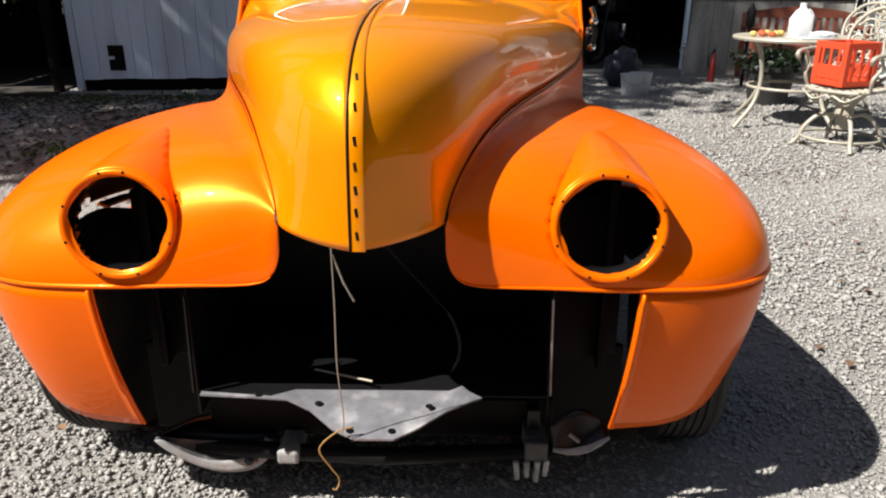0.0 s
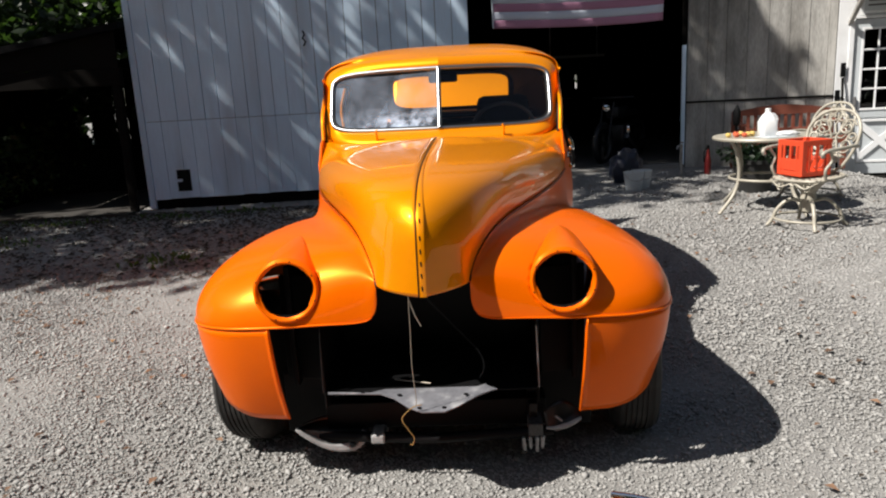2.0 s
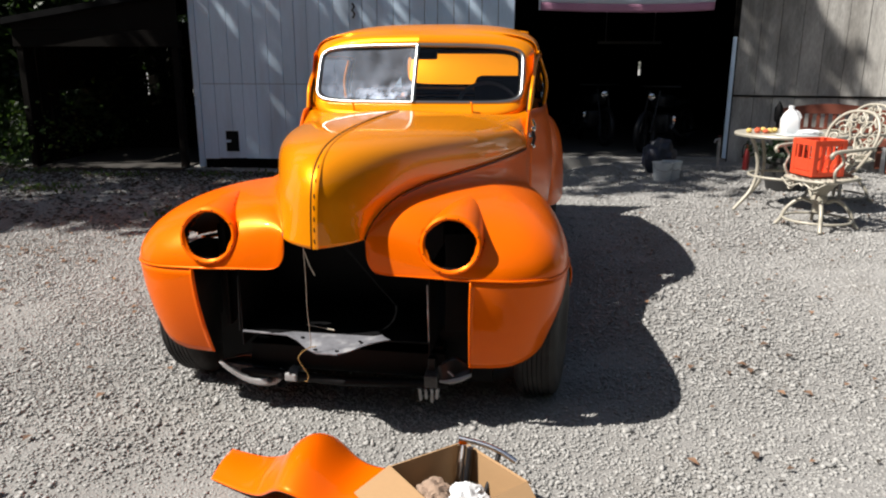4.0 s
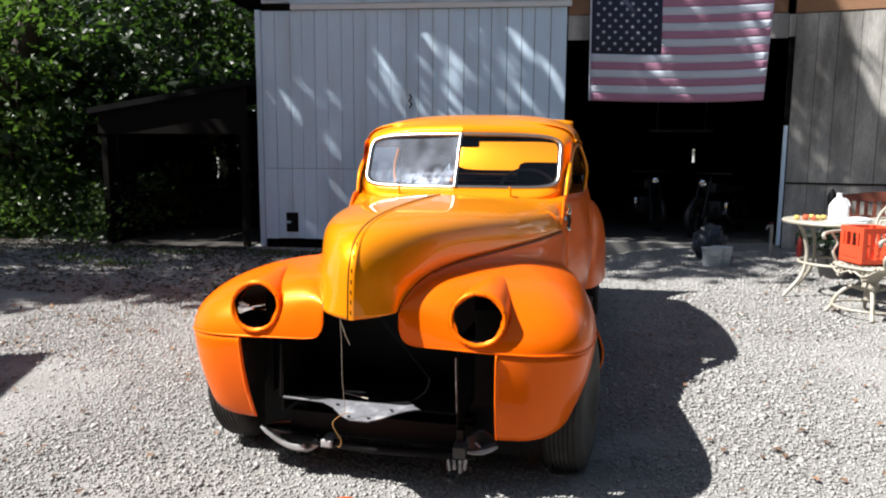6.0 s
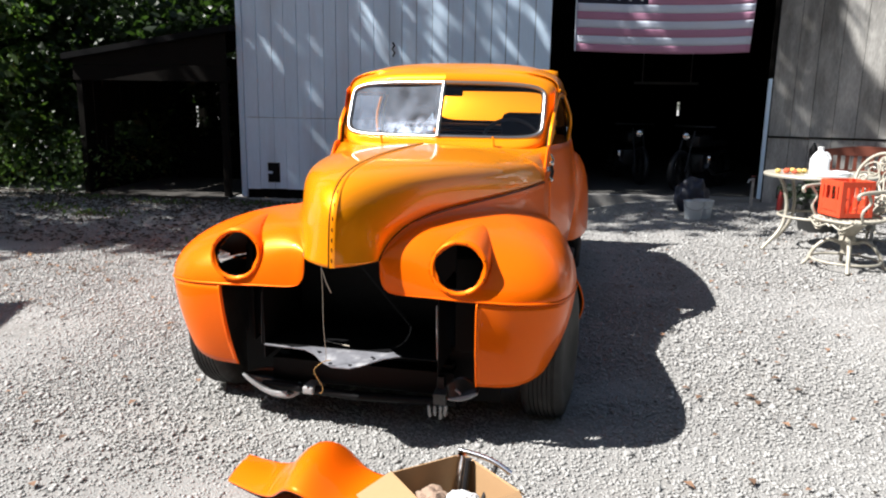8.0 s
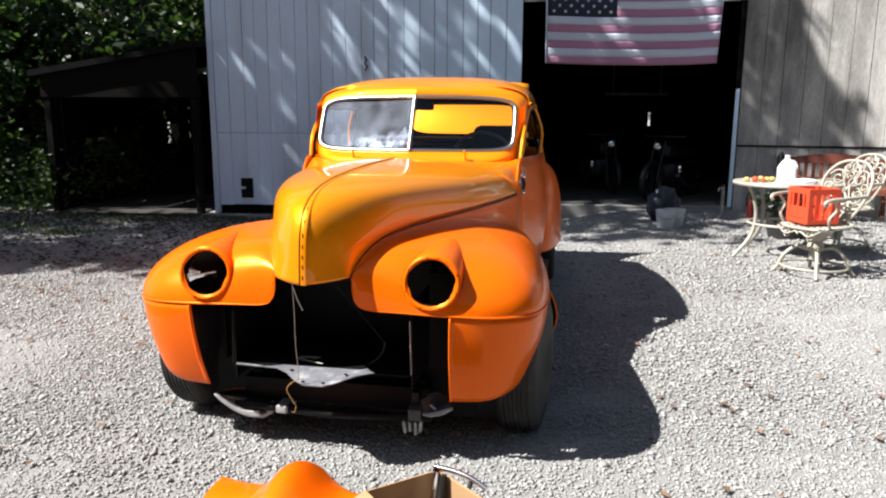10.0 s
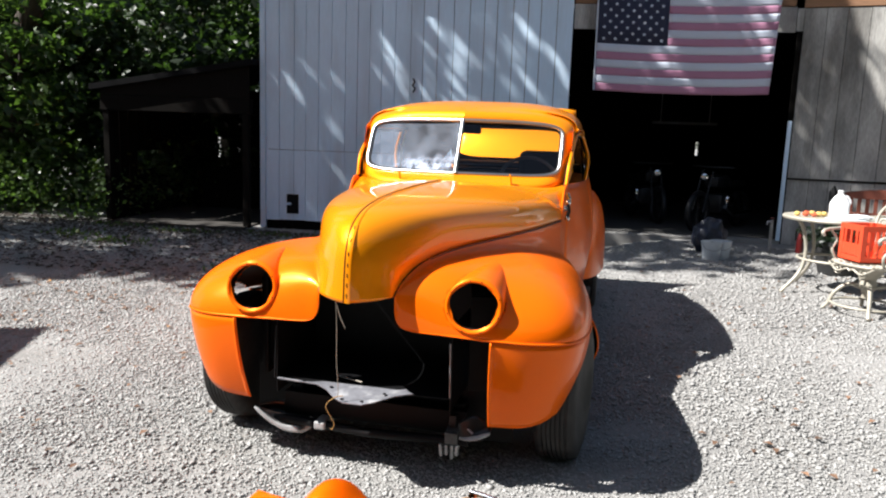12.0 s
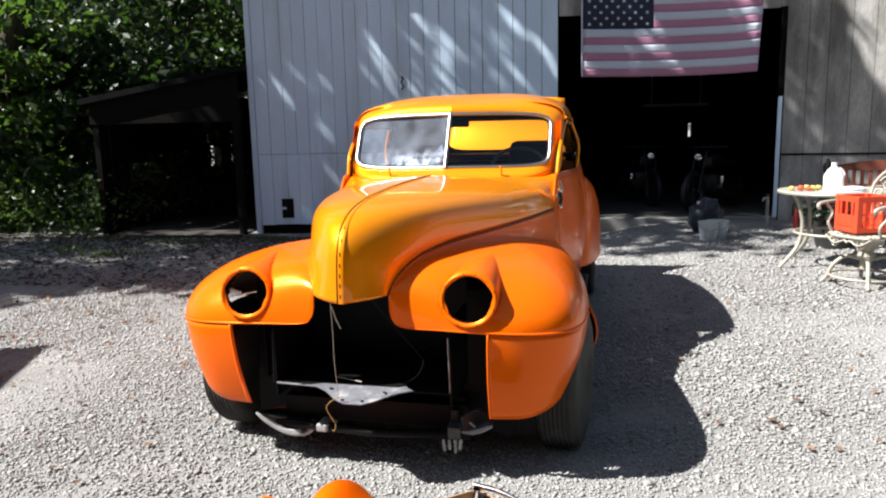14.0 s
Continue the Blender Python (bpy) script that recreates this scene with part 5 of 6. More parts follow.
        ye = roof_edge[:, 1]

        def edge(y):
            return np.array([np.interp(y, ye, roof_edge[:, k]) for k in range(3)])
        post = spline([np.array(body(1.91, 0)) + (-0.008, 0, 0), np.array((0.655, 1.99, 1.26)), np.array(edge(2.13)) + (0.004, 0, -0.02)], 8)
        top = np.array([edge(y) + (0.002, 0, -0.025) for y in np.linspace(2.13, 2.92, 10)])
        rear = spline([top[-1], np.array((0.722, 2.95, 1.26)), np.array(body(2.94, 0)) + (-0.008, 0, 0)], 6)
        tube("window_frame", side(np.vstack([post, top[1:], rear[1:]]), s), 0.011, M["body_paint"], door)
        tube("window_reveal", side(np.vstack([post, top[1:], rear[1:]]) * (0.985, 1, 1) + (0, 0.018, -0.012), s), 0.010, M["black"], door)
        pts = [[edge(y) * (1 - v) + np.array(body(y, 0)) * v + np.array((0.012 * math.sin(math.pi * v), 0, 0)) for v in np.linspace(0, 1, 8)] for y in np.linspace(2.968, 3.98, 14)]
        grid("rear_quarter", side(np.array(pts), s), M["body_paint"], CAR, flip=s < 0, sharp=180)
        grid("quarter_lining", side(np.array(pts) - (0.03, 0, 0), s), M["interior"], CAR, flip=s > 0, sharp=180)
        # rear deck
        pts = []
        for y, z in ((4.02, 1.12), (4.2, 1.09), (4.4, 1.02), (4.6, 0.92), (4.75, 0.80), (4.86, 0.55), (4.88, 0.36)):
            e = np.array(body(min(y, 4.75), 0))
            pts.append([(e[0] * math.sin(a) ** 0.7, y - 0.2 * math.sin(a) ** 3 * (y > 4.7), min(z, e[2]) + (z - min(z, e[2])) * math.cos(a)) for a in np.linspace(0, math.pi / 2, 10)])
        sheet2 = np.array([spline(np.array(pts)[:, j], 20) for j in range(10)]).transpose(1, 0, 2)
        grid("tail_panel", side(sheet2, s), M["body_paint"], CAR, flip=s < 0, sharp=180)
        # rear window surround: dark inside panel round the opening
        wi = rounded(0.47, 0.125, 0.125, 5.5, 25)
        wo = rounded(0.535, 0.30, 0.165, 6.0, 25)
        pts = [[(xa + (xb - xa) * v, 4.0 - 0.35 * ((za + (zb - za) * v)), 1.335 + za + (zb - za) * v) for v in np.linspace(0, 1, 5)] for (xa, za), (xb, zb) in zip(wi, wo)]
        grid("rear_panel", side(np.array(pts), s), M["interior"], CAR, flip=s < 0)
        # rear fender
        rows = []
        for y in np.linspace(2.98, 4.62, 26):
            u = (y - 2.98) / 1.64
            b = max(0.0, math.sin(math.pi * min(1.0, u) ** 0.85)) ** 0.55
            w = 0.70 + 0.175 * b
            zt = 0.40 + 0.60 * b
            rows.append([(0.66 + (w - 0.66) * math.sin(a) ** 0.8, y, 0.36 + (zt - 0.36) * max(0, math.cos(a)) ** 0.7) for a in np.linspace(0, math.pi / 2, 14)])
        grid("rear_fender", side(np.array(rows), s), M["fender_paint"], CAR, flip=s < 0, sharp=180)
        # running board, wiper stub, hood catch
        boxed("running_board", (0.10, 1.4, 0.03), (s * 0.745, 2.40, 0.28), M["rubber"], CAR, bevel=0.01, label="black rubber running board")
        wz = 1.128
        tube("wiper_stub", [(s * 0.335, ws_y(0.33, wz) - 0.055, wz - 0.012), (s * 0.335, ws_y(0.33, wz) - 0.075, wz + 0.035), (s * 0.330, ws_y(0.33, wz) - 0.07, wz + 0.042)], 0.006, M["body_paint"], CAR, "painted wiper spindle")
    div = [(0, ws_y(0, z) - 0.006, z) for z in (1.165, 1.3, 1.475)]
    tube("windscreen_divider", div, 0.012, M["bright_trim"], CAR, "bright centre post of the split windscreen")
    # open boot lid behind the rear window
    rows = []
    for v in np.linspace(0, 1, 12):
        y, z = 4.10 + 0.32 * v + 0.08 * math.sin(math.pi * v), 1.09 + 0.585 * v
        rows.append([(0.555 * (1 - 0.05 * v) * x, y + 0.03 * x * x, z - 0.022 * x ** 4 * v) for x in np.linspace(-1, 1, 17)])
    solid(grid("boot_lid", rows, M["body_paint"], CAR, "raised amber boot lid", flip=False, sharp=180), 0.02, 0)
    # hood-side catch on the driver's side cowl
    c = (0.655, 1.72, 1.0)
    lathe("door_mirror_base", [(0.016, 0), (0.014, 0.012), (0.006, 0.03)], M["chrome"], CAR, c, 14, "x", "chrome fitting on the cowl")
    tube("chrome_lever", [(0.668, 1.72, 1.085), (0.681, 1.72, 1.055), (0.678, 1.715, 1.015), (0.664, 1.72, 1.0)], 0.009, M["chrome"], CAR)
    for z in (1.035, 0.945):
        lathe("hinge_knob", [(0.004, -0.014), (0.013, -0.008), (0.016, 0.0), (0.013, 0.009), (0.004, 0.014)], M["chrome"], CAR, (0.676, 1.70, z), 14)
    tube("hinge_link", [(0.674, 1.70, 1.03), (0.684, 1.695, 0.99), (0.676, 1.70, 0.95)], 0.010, M["black"], CAR, "black hinge link")
    # inside
    boxed("dashboard", (1.24, 0.22, 0.20), (0, 2.12, 1.05), M["interior"], CAR, (15, 0, 0), 0.03)
    boxed("cabin_floor", (1.3, 2.0, 0.03), (0, 2.9, 0.40), M["interior"], CAR)
    boxed("parcel_shelf", (1.25, 0.45, 0.03), (0, 3.72, 1.17), M["grey_cloth"], CAR, (0, 0, 0), 0.01, "pale grey shelf under the rear window")
    seat = boxed("driver_seat", (0.36, 0.16, 0.62), (0.385, 3.15, 0.985), M["interior"], CAR, (10, 0, 0), 0.05, "dark bucket seat")
    boxed("seat_cushion", (0.42, 0.5, 0.16), (0.385, 2.9, 0.62), M["interior"], seat, (0, 0, 0), 0.04)
    ring = [(0.36 + 0.19 * math.cos(a), 2.44 - 0.07 * math.sin(a), 1.10 + 0.16 * math.sin(a)) for a in np.linspace(0, 2 * math.pi, 33)]
    wheel = tube("steering_wheel", ring, 0.012, M["mid_grey"], CAR, "dark steering wheel")
    tube("steering_column", [(0.36, 2.44, 1.10), (0.36, 2.10, 0.98)], 0.02, M["interior"], wheel)
    boxed("rear_view_mirror", (0.16, 0.02, 0.055), (0.02, 2.055, 1.425), M["interior"], CAR, (0, 0, 0), 0.012, "small black rear view mirror")
    tube("mirror_stem", [(0.0, 2.05, 1.455), (0.0, 2.02, 1.49)], 0.007, M["interior"], CAR)


build_hood()
build_fenders()
build_wheels()
build_front_end()
build_cabin()


# ---- foreground: a loose panel and a box of parts ----
def build_loose_panel():
    t = thing("loose_body_panel", "loose glossy orange gravel pan lying on the gravel", "car part", (0.0, -0.15, 0))
    rows = []
    for x in np.linspace(-0.305, 0.345, 60):
        u = (x + 0.305) / 0.65
        g = math.exp(-((x - 0.052) / (0.110 if x < 0.052 else 0.135)) ** 2)
        yb = -0.035 - 0.20 * u + 0.10 * g
        rows.append([])
        for w in np.linspace(0, 1, 26):
            y = yb - (0.175 + 0.10 * u + 0.20 * g) * w
            lift = 0.03 + 0.10 * u * u
            z = lift + 0.156 * g * math.sin(math.pi * min(1.0, 0.10 + 0.62 * w)) ** 0.8 - 0.012 * w + 0.010 * math.sin(math.pi * w)
            rows[-1].append((x, y, z))
    solid(grid("panel", rows, M["loose_paint"], t, flip=False, sharp=180), 0.006, -1)


def build_parts_box():
    C = np.array((0.545, -0.375))
    t = thing("cardboard_box", "open cardboard box holding chrome trim and crumpled paper", "box", (*C, 0))
    r = 0.205
    ang = [math.radians(a) for a in (92, 172, 272, 2)]       # back, left, front, right corners
    cor = [np.array((C[0] + r * math.cos(a), C[1] + r * math.sin(a))) for a in ang]
    h = 0.205

    def sheet(name, a, b, c, d, label=""):
        return solid(mesh_object(name, [a, b, c, d], [(0, 1, 2, 3)], M["card"], t, label), 0.005, 0)
    for i in range(4):
        a, b = cor[i], cor[(i + 1) % 4]
        sheet("side", (*a, 0.012), (*b, 0.012), (*b, h), (*a, h))
    sheet("bottom", *[(*c, 0.014) for c in cor])
    flaps = ((1, 2, 0.13, -0.03), (3, 0, 0.045, -0.035), (2, 3, 0.10, -0.05))
    for i, j, out, dz in flaps:
        a, b = cor[i], cor[j]
        n = (a + b) / 2 - C
        n /= np.linalg.norm(n)
        k = (b - a) * 0.08
        sheet("flap", (*a, h + 0.003), (*b, h + 0.003), (*(b + n * out - k), h + dz), (*(a + n * out + k), h + dz))
    # contents
    c = thing("chrome_trim", "long bright chrome trim strips standing in the box", "car trim", (0.53, -0.25, 0.05))
    tube("strip", [(0.530, -0.235, 0.03), (0.545, -0.215, 0.228)], 0.014, M["chrome"], c, sides=10)
    tube("strip", [(0.556, -0.245, 0.03), (0.570, -0.226, 0.220)], 0.011, M["machine"], c, "black trim strip", sides=10)
    tube("strip", spline([(0.530, -0.178, 0.222), (0.60, -0.20, 0.222), (0.66, -0.225, 0.216), (0.715, -0.255, 0.20)], 12), 0.009, M["chrome"], c, sides=10)
    tube("strip", [(0.60, -0.30, 0.03), (0.66, -0.215, 0.20)], 0.008, M["machine"], c)

    def crumple(name, at, size, mat, label, cat, seed):
        rng = np.random.default_rng(seed)
        bm = bmesh.new()
        bmesh.ops.create_icosphere(bm, subdivisions=4, radius=1)
        for v in bm.verts:
            p = v.co
            k = 1 + 0.38 * noise.noise(p * 2.3 + Vector((seed, 0, 0))) + 0.22 * abs(noise.noise(p * 6 + Vector((0, seed, 0))))
            v.co = Vector((p.x * size[0], p.y * size[1], p.z * size[2])) * k + Vector(at)
        ob = part(name, bm, mat, None, label, True, 25)
        tagged(ob, label, cat)
    crumple("crumpled_paper", (0.578, -0.36, 0.125), (0.054, 0.05, 0.045), M["paper"], "crumpled white paper stuffed in the cardboard box", "paper", 3)
    crumple("crumpled_paper", (0.475, -0.345, 0.12), (0.055, 0.05, 0.04), M["kraft"], "crumpled brown packing paper in the cardboard box", "paper", 9)
    crumple("crumpled_paper", (0.55, -0.44, 0.10), (0.07, 0.06, 0.05), M["paper"], "crumpled white paper stuffed in the cardboard box", "paper", 5)
    k = thing("parts_tin", "round tin with a blue rim in the cardboard box", "tin", (0.63, -0.43, 0.03))
    lathe("tin", [(0.05, 0.0), (0.052, 0.11), (0.048, 0.11), (0.046, 0.06)], M["bare"], k, (0.625, -0.43, 0.03), 20)
    ring = [(0.625 + 0.053 * math.cos(a), -0.43 + 0.053 * math.sin(a), 0.14) for a in np.linspace(0, 2 * math.pi, 25)]
    tube("rim", ring, 0.004, material("blue_plastic", (0.03, 0.05, 0.30), 0.4), k)


build_loose_panel()
build_parts_box()


# ---- patio set ----
def scroll(c, r0, turns, start, n=16, flip=1):
    """A flat spiral in the plane of the back."""
    return [(c[0] + flip * r0 * (1 - 0.75 * k / n) * math.cos(start + turns * 2 * math.pi * k / n), c[1] + r0 * (1 - 0.75 * k / n) * math.sin(start + turns * 2 * math.pi * k / n)) for k in range(n + 1)]


def build_chair(at, turn, label):
    """A cast swivel rocker: it faces its own -y."""
    c = thing("patio_chair", label, "chair", at, turn, group="patio chairs")
    m = world_of(c)

    def P(pts):
        return [m @ Vector((p[0], p[1], 1.065 * p[2])) for p in pts]
    # seat: a cast frame with a lattice
    rim = [(0.24 * math.copysign(abs(math.cos(a)) ** 0.6, math.cos(a)), 0.02 + 0.235 * math.copysign(abs(math.sin(a)) ** 0.6, math.sin(a)), 0.415 + 0.012 * math.sin(a)) for a in np.linspace(0, 2 * math.pi, 41)]
    tube("seat_rim", P(rim), 0.014, M["cast"], c)
    lat = []
    for k in range(-3, 4):
        lat.append((P([(0.065 * k, -0.2, 0.412), (0.065 * k + 0.03, 0.0, 0.405), (0.065 * k, 0.24, 0.418)]), 0.009))
        lat.append((P([(-0.22, 0.03 + 0.065 * k, 0.414), (0, 0.05 + 0.065 * k, 0.404), (0.22, 0.03 + 0.065 * k, 0.414)]), 0.009))
    tubes("seat_lattice", lat, M["cast"], c)
    # back: rounded frame with scrollwork, leaning back

    def B(u, v):
        return (u, 0.245 + 0.17 * v / 0.55 + 0.03 * (u / 0.26) ** 2 * -1, 0.44 + 0.87 * v)
    outline = [B(0.25 * math.copysign(abs(math.cos(a)) ** 0.75, math.cos(a)) * (0.82 + 0.18 * min(1, max(0, math.sin(a) + 0.6))), 0.28 + 0.285 * math.sin(a)) for a in np.linspace(-math.pi / 2, 1.5 * math.pi, 45)]
    tube("back_frame", P(outline), 0.014, M["cast"], c)
    sc = []
    for f in (1, -1):
        for cx, cz, r, tn, st in ((0.11, 0.40, 0.085, 1.3, 0.3), (0.12, 0.24, 0.075, 1.3, 3.4), (0.06, 0.12, 0.06, 1.2, 1.2), (0.045, 0.50, 0.05, 1.2, 2.6), (0.17, 0.32, 0.045, 1.2, 5.2)):
            sc.append((P([B(f * (cx + (q[0] - cx)), q[1]) for q in scroll((cx, cz), r, tn, st)]), 0.0095))
        sc.append((P([B(f * 0.01, 0.0), B(f * 0.07, 0.15), B(f * 0.02, 0.32), B(f * 0.09, 0.46), B(f * 0.01, 0.56)]), 0.0095))
    tubes("back_scrollwork", sc, M["cast"], c, "openwork scrolls")
    for f in (1, -1):
        arm = spline([B(f * 0.25, 0.24), (f * 0.285, 0.20, 0.665), (f * 0.295, 0.0, 0.660), (f * 0.285, -0.19, 0.652), (f * 0.275, -0.245, 0.632), (f * 0.27, -0.232, 0.605)], 22)
        tube("arm", P(arm), 0.0165, M["cast"], c)
        post = spline([(f * 0.28, -0.15, 0.65), (f * 0.265, -0.09, 0.57), (f * 0.25, -0.15, 0.50), (f * 0.235, -0.12, 0.42)], 14)
        tube("arm_post", P(post), 0.0125, M["cast"], c)
    lathe("swivel_post", [(0.045, 0.14), (0.045, 0.22), (0.07, 0.25), (0.06, 0.30), (0.10, 0.36), (0.14, 0.40)], M["cast"], c, m @ Vector((0, 0.02, 0)), 16)
    for a in (45, 135, 225, 315):
        d = Vector((math.cos(radians(a)), math.sin(radians(a)), 0))
        leg = spline([d * 0.04 + Vector((0, 0.02, 0.21)), d * 0.15 + Vector((0, 0.02, 0.23)), d * 0.245 + Vector((0, 0.02, 0.15)), d * 0.285 + Vector((0, 0.02, 0.06)), d * 0.325 + Vector((0, 0.02, 0.012))], 14)
        tube("leg", P(leg), 0.0165, M["cast"], c)
    ring = [(0.27 * math.cos(a), 0.02 + 0.27 * math.sin(a), 0.075) for a in np.linspace(0, 2 * math.pi, 33)]
    tube("base_ring", P(ring), 0.011, M["cast"], c)
    apron = []
    for f in (-1, 1):
        apron.append((P(spline([(f * 0.22, -0.2, 0.40), (f * 0.12, -0.215, 0.345), (f * 0.03, -0.21, 0.375), (0, -0.21, 0.36)], 10)), 0.009))
        apron.append((P([(f * a, -0.2 + 0 * b, b) for a, b in scroll((0.13, 0.35), 0.045, 1.2, 1.0)]), 0.008))
    tubes("apron_scroll", apron, M["cast"], c)
    return c


def build_table(at):
    t = thing("patio_table", "round cream cast metal patio table with curved legs", "table", at)
    x0, y0, z0 = at
    R, H = 0.50, 0.735
    lathe("tabletop", [(0.01, H - 0.014), (R - 0.02, H - 0.014), (R, H - 0.02), (R + 0.006, H - 0.004), (R, H + 0.008), (R - 0.03, H + 0.009), (0.01, H + 0.006)], M["cast"], t, (x0, y0, z0), 40)
    for a in (203, 293, 23, 113):
        d = Vector((math.cos(radians(a)), math.sin(radians(a)), 0))
        o = Vector((x0, y0, z0))
        leg = spline([o + d * 0.43 + Vector((0, 0, H - 0.02)), o + d * 0.37 + Vector((0, 0, 0.61)), o + d * 0.325 + Vector((0, 0, 0.42)), o + d * 0.37 + Vector((0, 0, 0.21)), o + d * 0.55 + Vector((0, 0, 0.012))], 22)
        tube("leg", leg, 0.0175, M["cast"], t)
    ring = [(x0 + 0.335 * math.cos(a), y0 + 0.335 * math.sin(a), z0 + 0.33) for a in np.linspace(0, 2 * math.pi, 29)]
    tube("stretcher_ring", ring, 0.013, M["cast"], t)
    for k, (dx, dy, mat, r) in enumerate(((-0.40, -0.08, "fruit_yellow", 0.034), (-0.33, -0.10, "fruit_red", 0.036), (-0.26, -0.12, "fruit_red", 0.033), (-0.21, -0.07, "fruit_yellow", 0.037), (-0.15, -0.02, "fruit_yellow", 0.036), (-0.30, 0.0, "fruit_red", 0.036), (-0.24, 0.04, "fruit_yellow", 0.035))):
        r *= 0.85
        f = thing("tomato", "ripe %s tomato on the patio table" % ("red" if mat == "fruit_red" else "yellow"), "tomato", (x0 + dx, y0 + dy, z0 + H + 0.009), group="tomatoes on the table")
        lathe("fruit", [(0.004, 0.004), (r * 0.6, 0.002), (r, r * 0.7), (r * 0.9, r * 1.2), (r * 0.45, r * 1.55), (r * 0.12, r * 1.48)], M[mat], f, (x0 + dx, y0 + dy, z0 + H + 0.009), 14)
        tube("stalk", [(x0 + dx, y0 + dy, z0 + H + 0.009 + r * 1.46), (x0 + dx + 0.004, y0 + dy, z0 + H + 0.015 + r * 1.6)], 0.003, M["plant"], f, sides=5)
    j = thing("milk_jug", "white plastic gallon jug on the patio table", "jug", (x0 - 0.06, y0 - 0.16, z0 + H + 0.01))
    jx, jy, jz = x0 - 0.06, y0 - 0.16, z0 + H + 0.01
    rows = []
    for z, w in ((0.0, 0.066), (0.008, 0.076), (0.14, 0.077), (0.17, 0.070), (0.205, 0.048), (0.225, 0.027), (0.235, 0.024), (0.25, 0.024)):
        p = 5 if z < 0.16 else 2.5
        rows.append([(jx + w * math.copysign(abs(math.cos(a)) ** (2 / p), math.cos(a)), jy + w * math.copysign(abs(math.sin(a)) ** (2 / p), math.sin(a)), jz + z) for a in np.linspace(0, 2 * math.pi, 28, endpoint=False)])
    grid("body", rows, M["jug"], j, close_v=True, sharp=60)
    lathe("cap", [(0.026, 0), (0.026, 0.018), (0.001, 0.02)], M["jug"], j, (jx, jy, jz + 0.247), 18)
    tube("handle", spline([(jx + 0.075, jy, jz + 0.12), (jx + 0.09, jy, jz + 0.16), (jx + 0.06, jy, jz + 0.205), (jx + 0.03, jy, jz + 0.215)], 10), 0.011, M["jug"], j)
    b = bmesh.new()
    bmesh.ops.create_icosphere(b, subdivisions=3, radius=1)
    for v in b.verts:
        p = v.co
        k = 1 + 0.3 * noise.noise(p * 2.5)
        v.co = Vector((x0 + 0.10 + 0.11 * p.x * k, y0 - 0.24 + 0.06 * p.y * k, z0 + H + 0.035 + 0.028 * p.z * k))
    tagged(part("paper_bag", b, M["paper"], None, "", True), "crumpled white bag lying on the patio table", "bag")
    n = bmesh.new()
    box(n, (0.30, 0.22, 0.008), (x0 - 0.02, y0 - 0.27, z0 + H + 0.014), (0, 0, 12), 0.002)
    tagged(part("folded_paper", n, M["bucket"], None), "folded grey paper lying on the patio table", "paper")


def build_crate(at, turn):
    c = thing("milk_crate", "bright red plastic milk crate on the patio chair", "crate", at, turn)
    m = world_of(c)

    def slab(name, size, p, label=""):
        bm = box(bmesh.new(), size, p, (0, 0, 0), 0.004)
        bm.transform(m)
        return part(name, bm, M["crate"], c, label)
    W, D, H, t = 0.30, 0.30, 0.31, 0.012
    slab("floor", (W, D, 0.012), (0, 0, 0.006))
    for sx in (1, -1):
        for sy in (1, -1):
            slab("corner_post", (0.045, 0.045, H), (sx * (W / 2 - 0.0225), sy * (D / 2 - 0.0225), H / 2))
    for s in (1, -1):
        for ax in (0, 1):
            def q(a, b, z):
                return (a, s * b, z) if ax == 0 else (s * b, a, z)

            def z3(a, b, z):
                return (a, b, z) if ax == 0 else (b, a, z)
            slab("top_band", z3(W - 0.09, t, 0.05), q(0, D / 2 - t / 2, H - 0.025))
            slab("bottom_band", z3(W - 0.09, t, 0.045), q(0, D / 2 - t / 2, 0.0225))
            for k in (-1, 0, 1):
                slab("upright", z3(0.022, t, H - 0.09), q(0.075 * k, D / 2 - t / 2, H / 2))
            if ax == 0:
                for k in range(-4, 5):
                    bm = box(bmesh.new(), (0.010, t * 0.7, 0.075), (0.032 * k, s * (D / 2 - t / 2), 0.10 + 0.055 * (k % 2)), (0, 35, 0), 0.002)
                    bm.transform(m)
                    part("lattice_bar", bm, M["crate"], c)
            else:
                slab("side_web", (t * 0.7, W - 0.09, 0.10), (s * (D / 2 - t / 2), 0, 0.10))


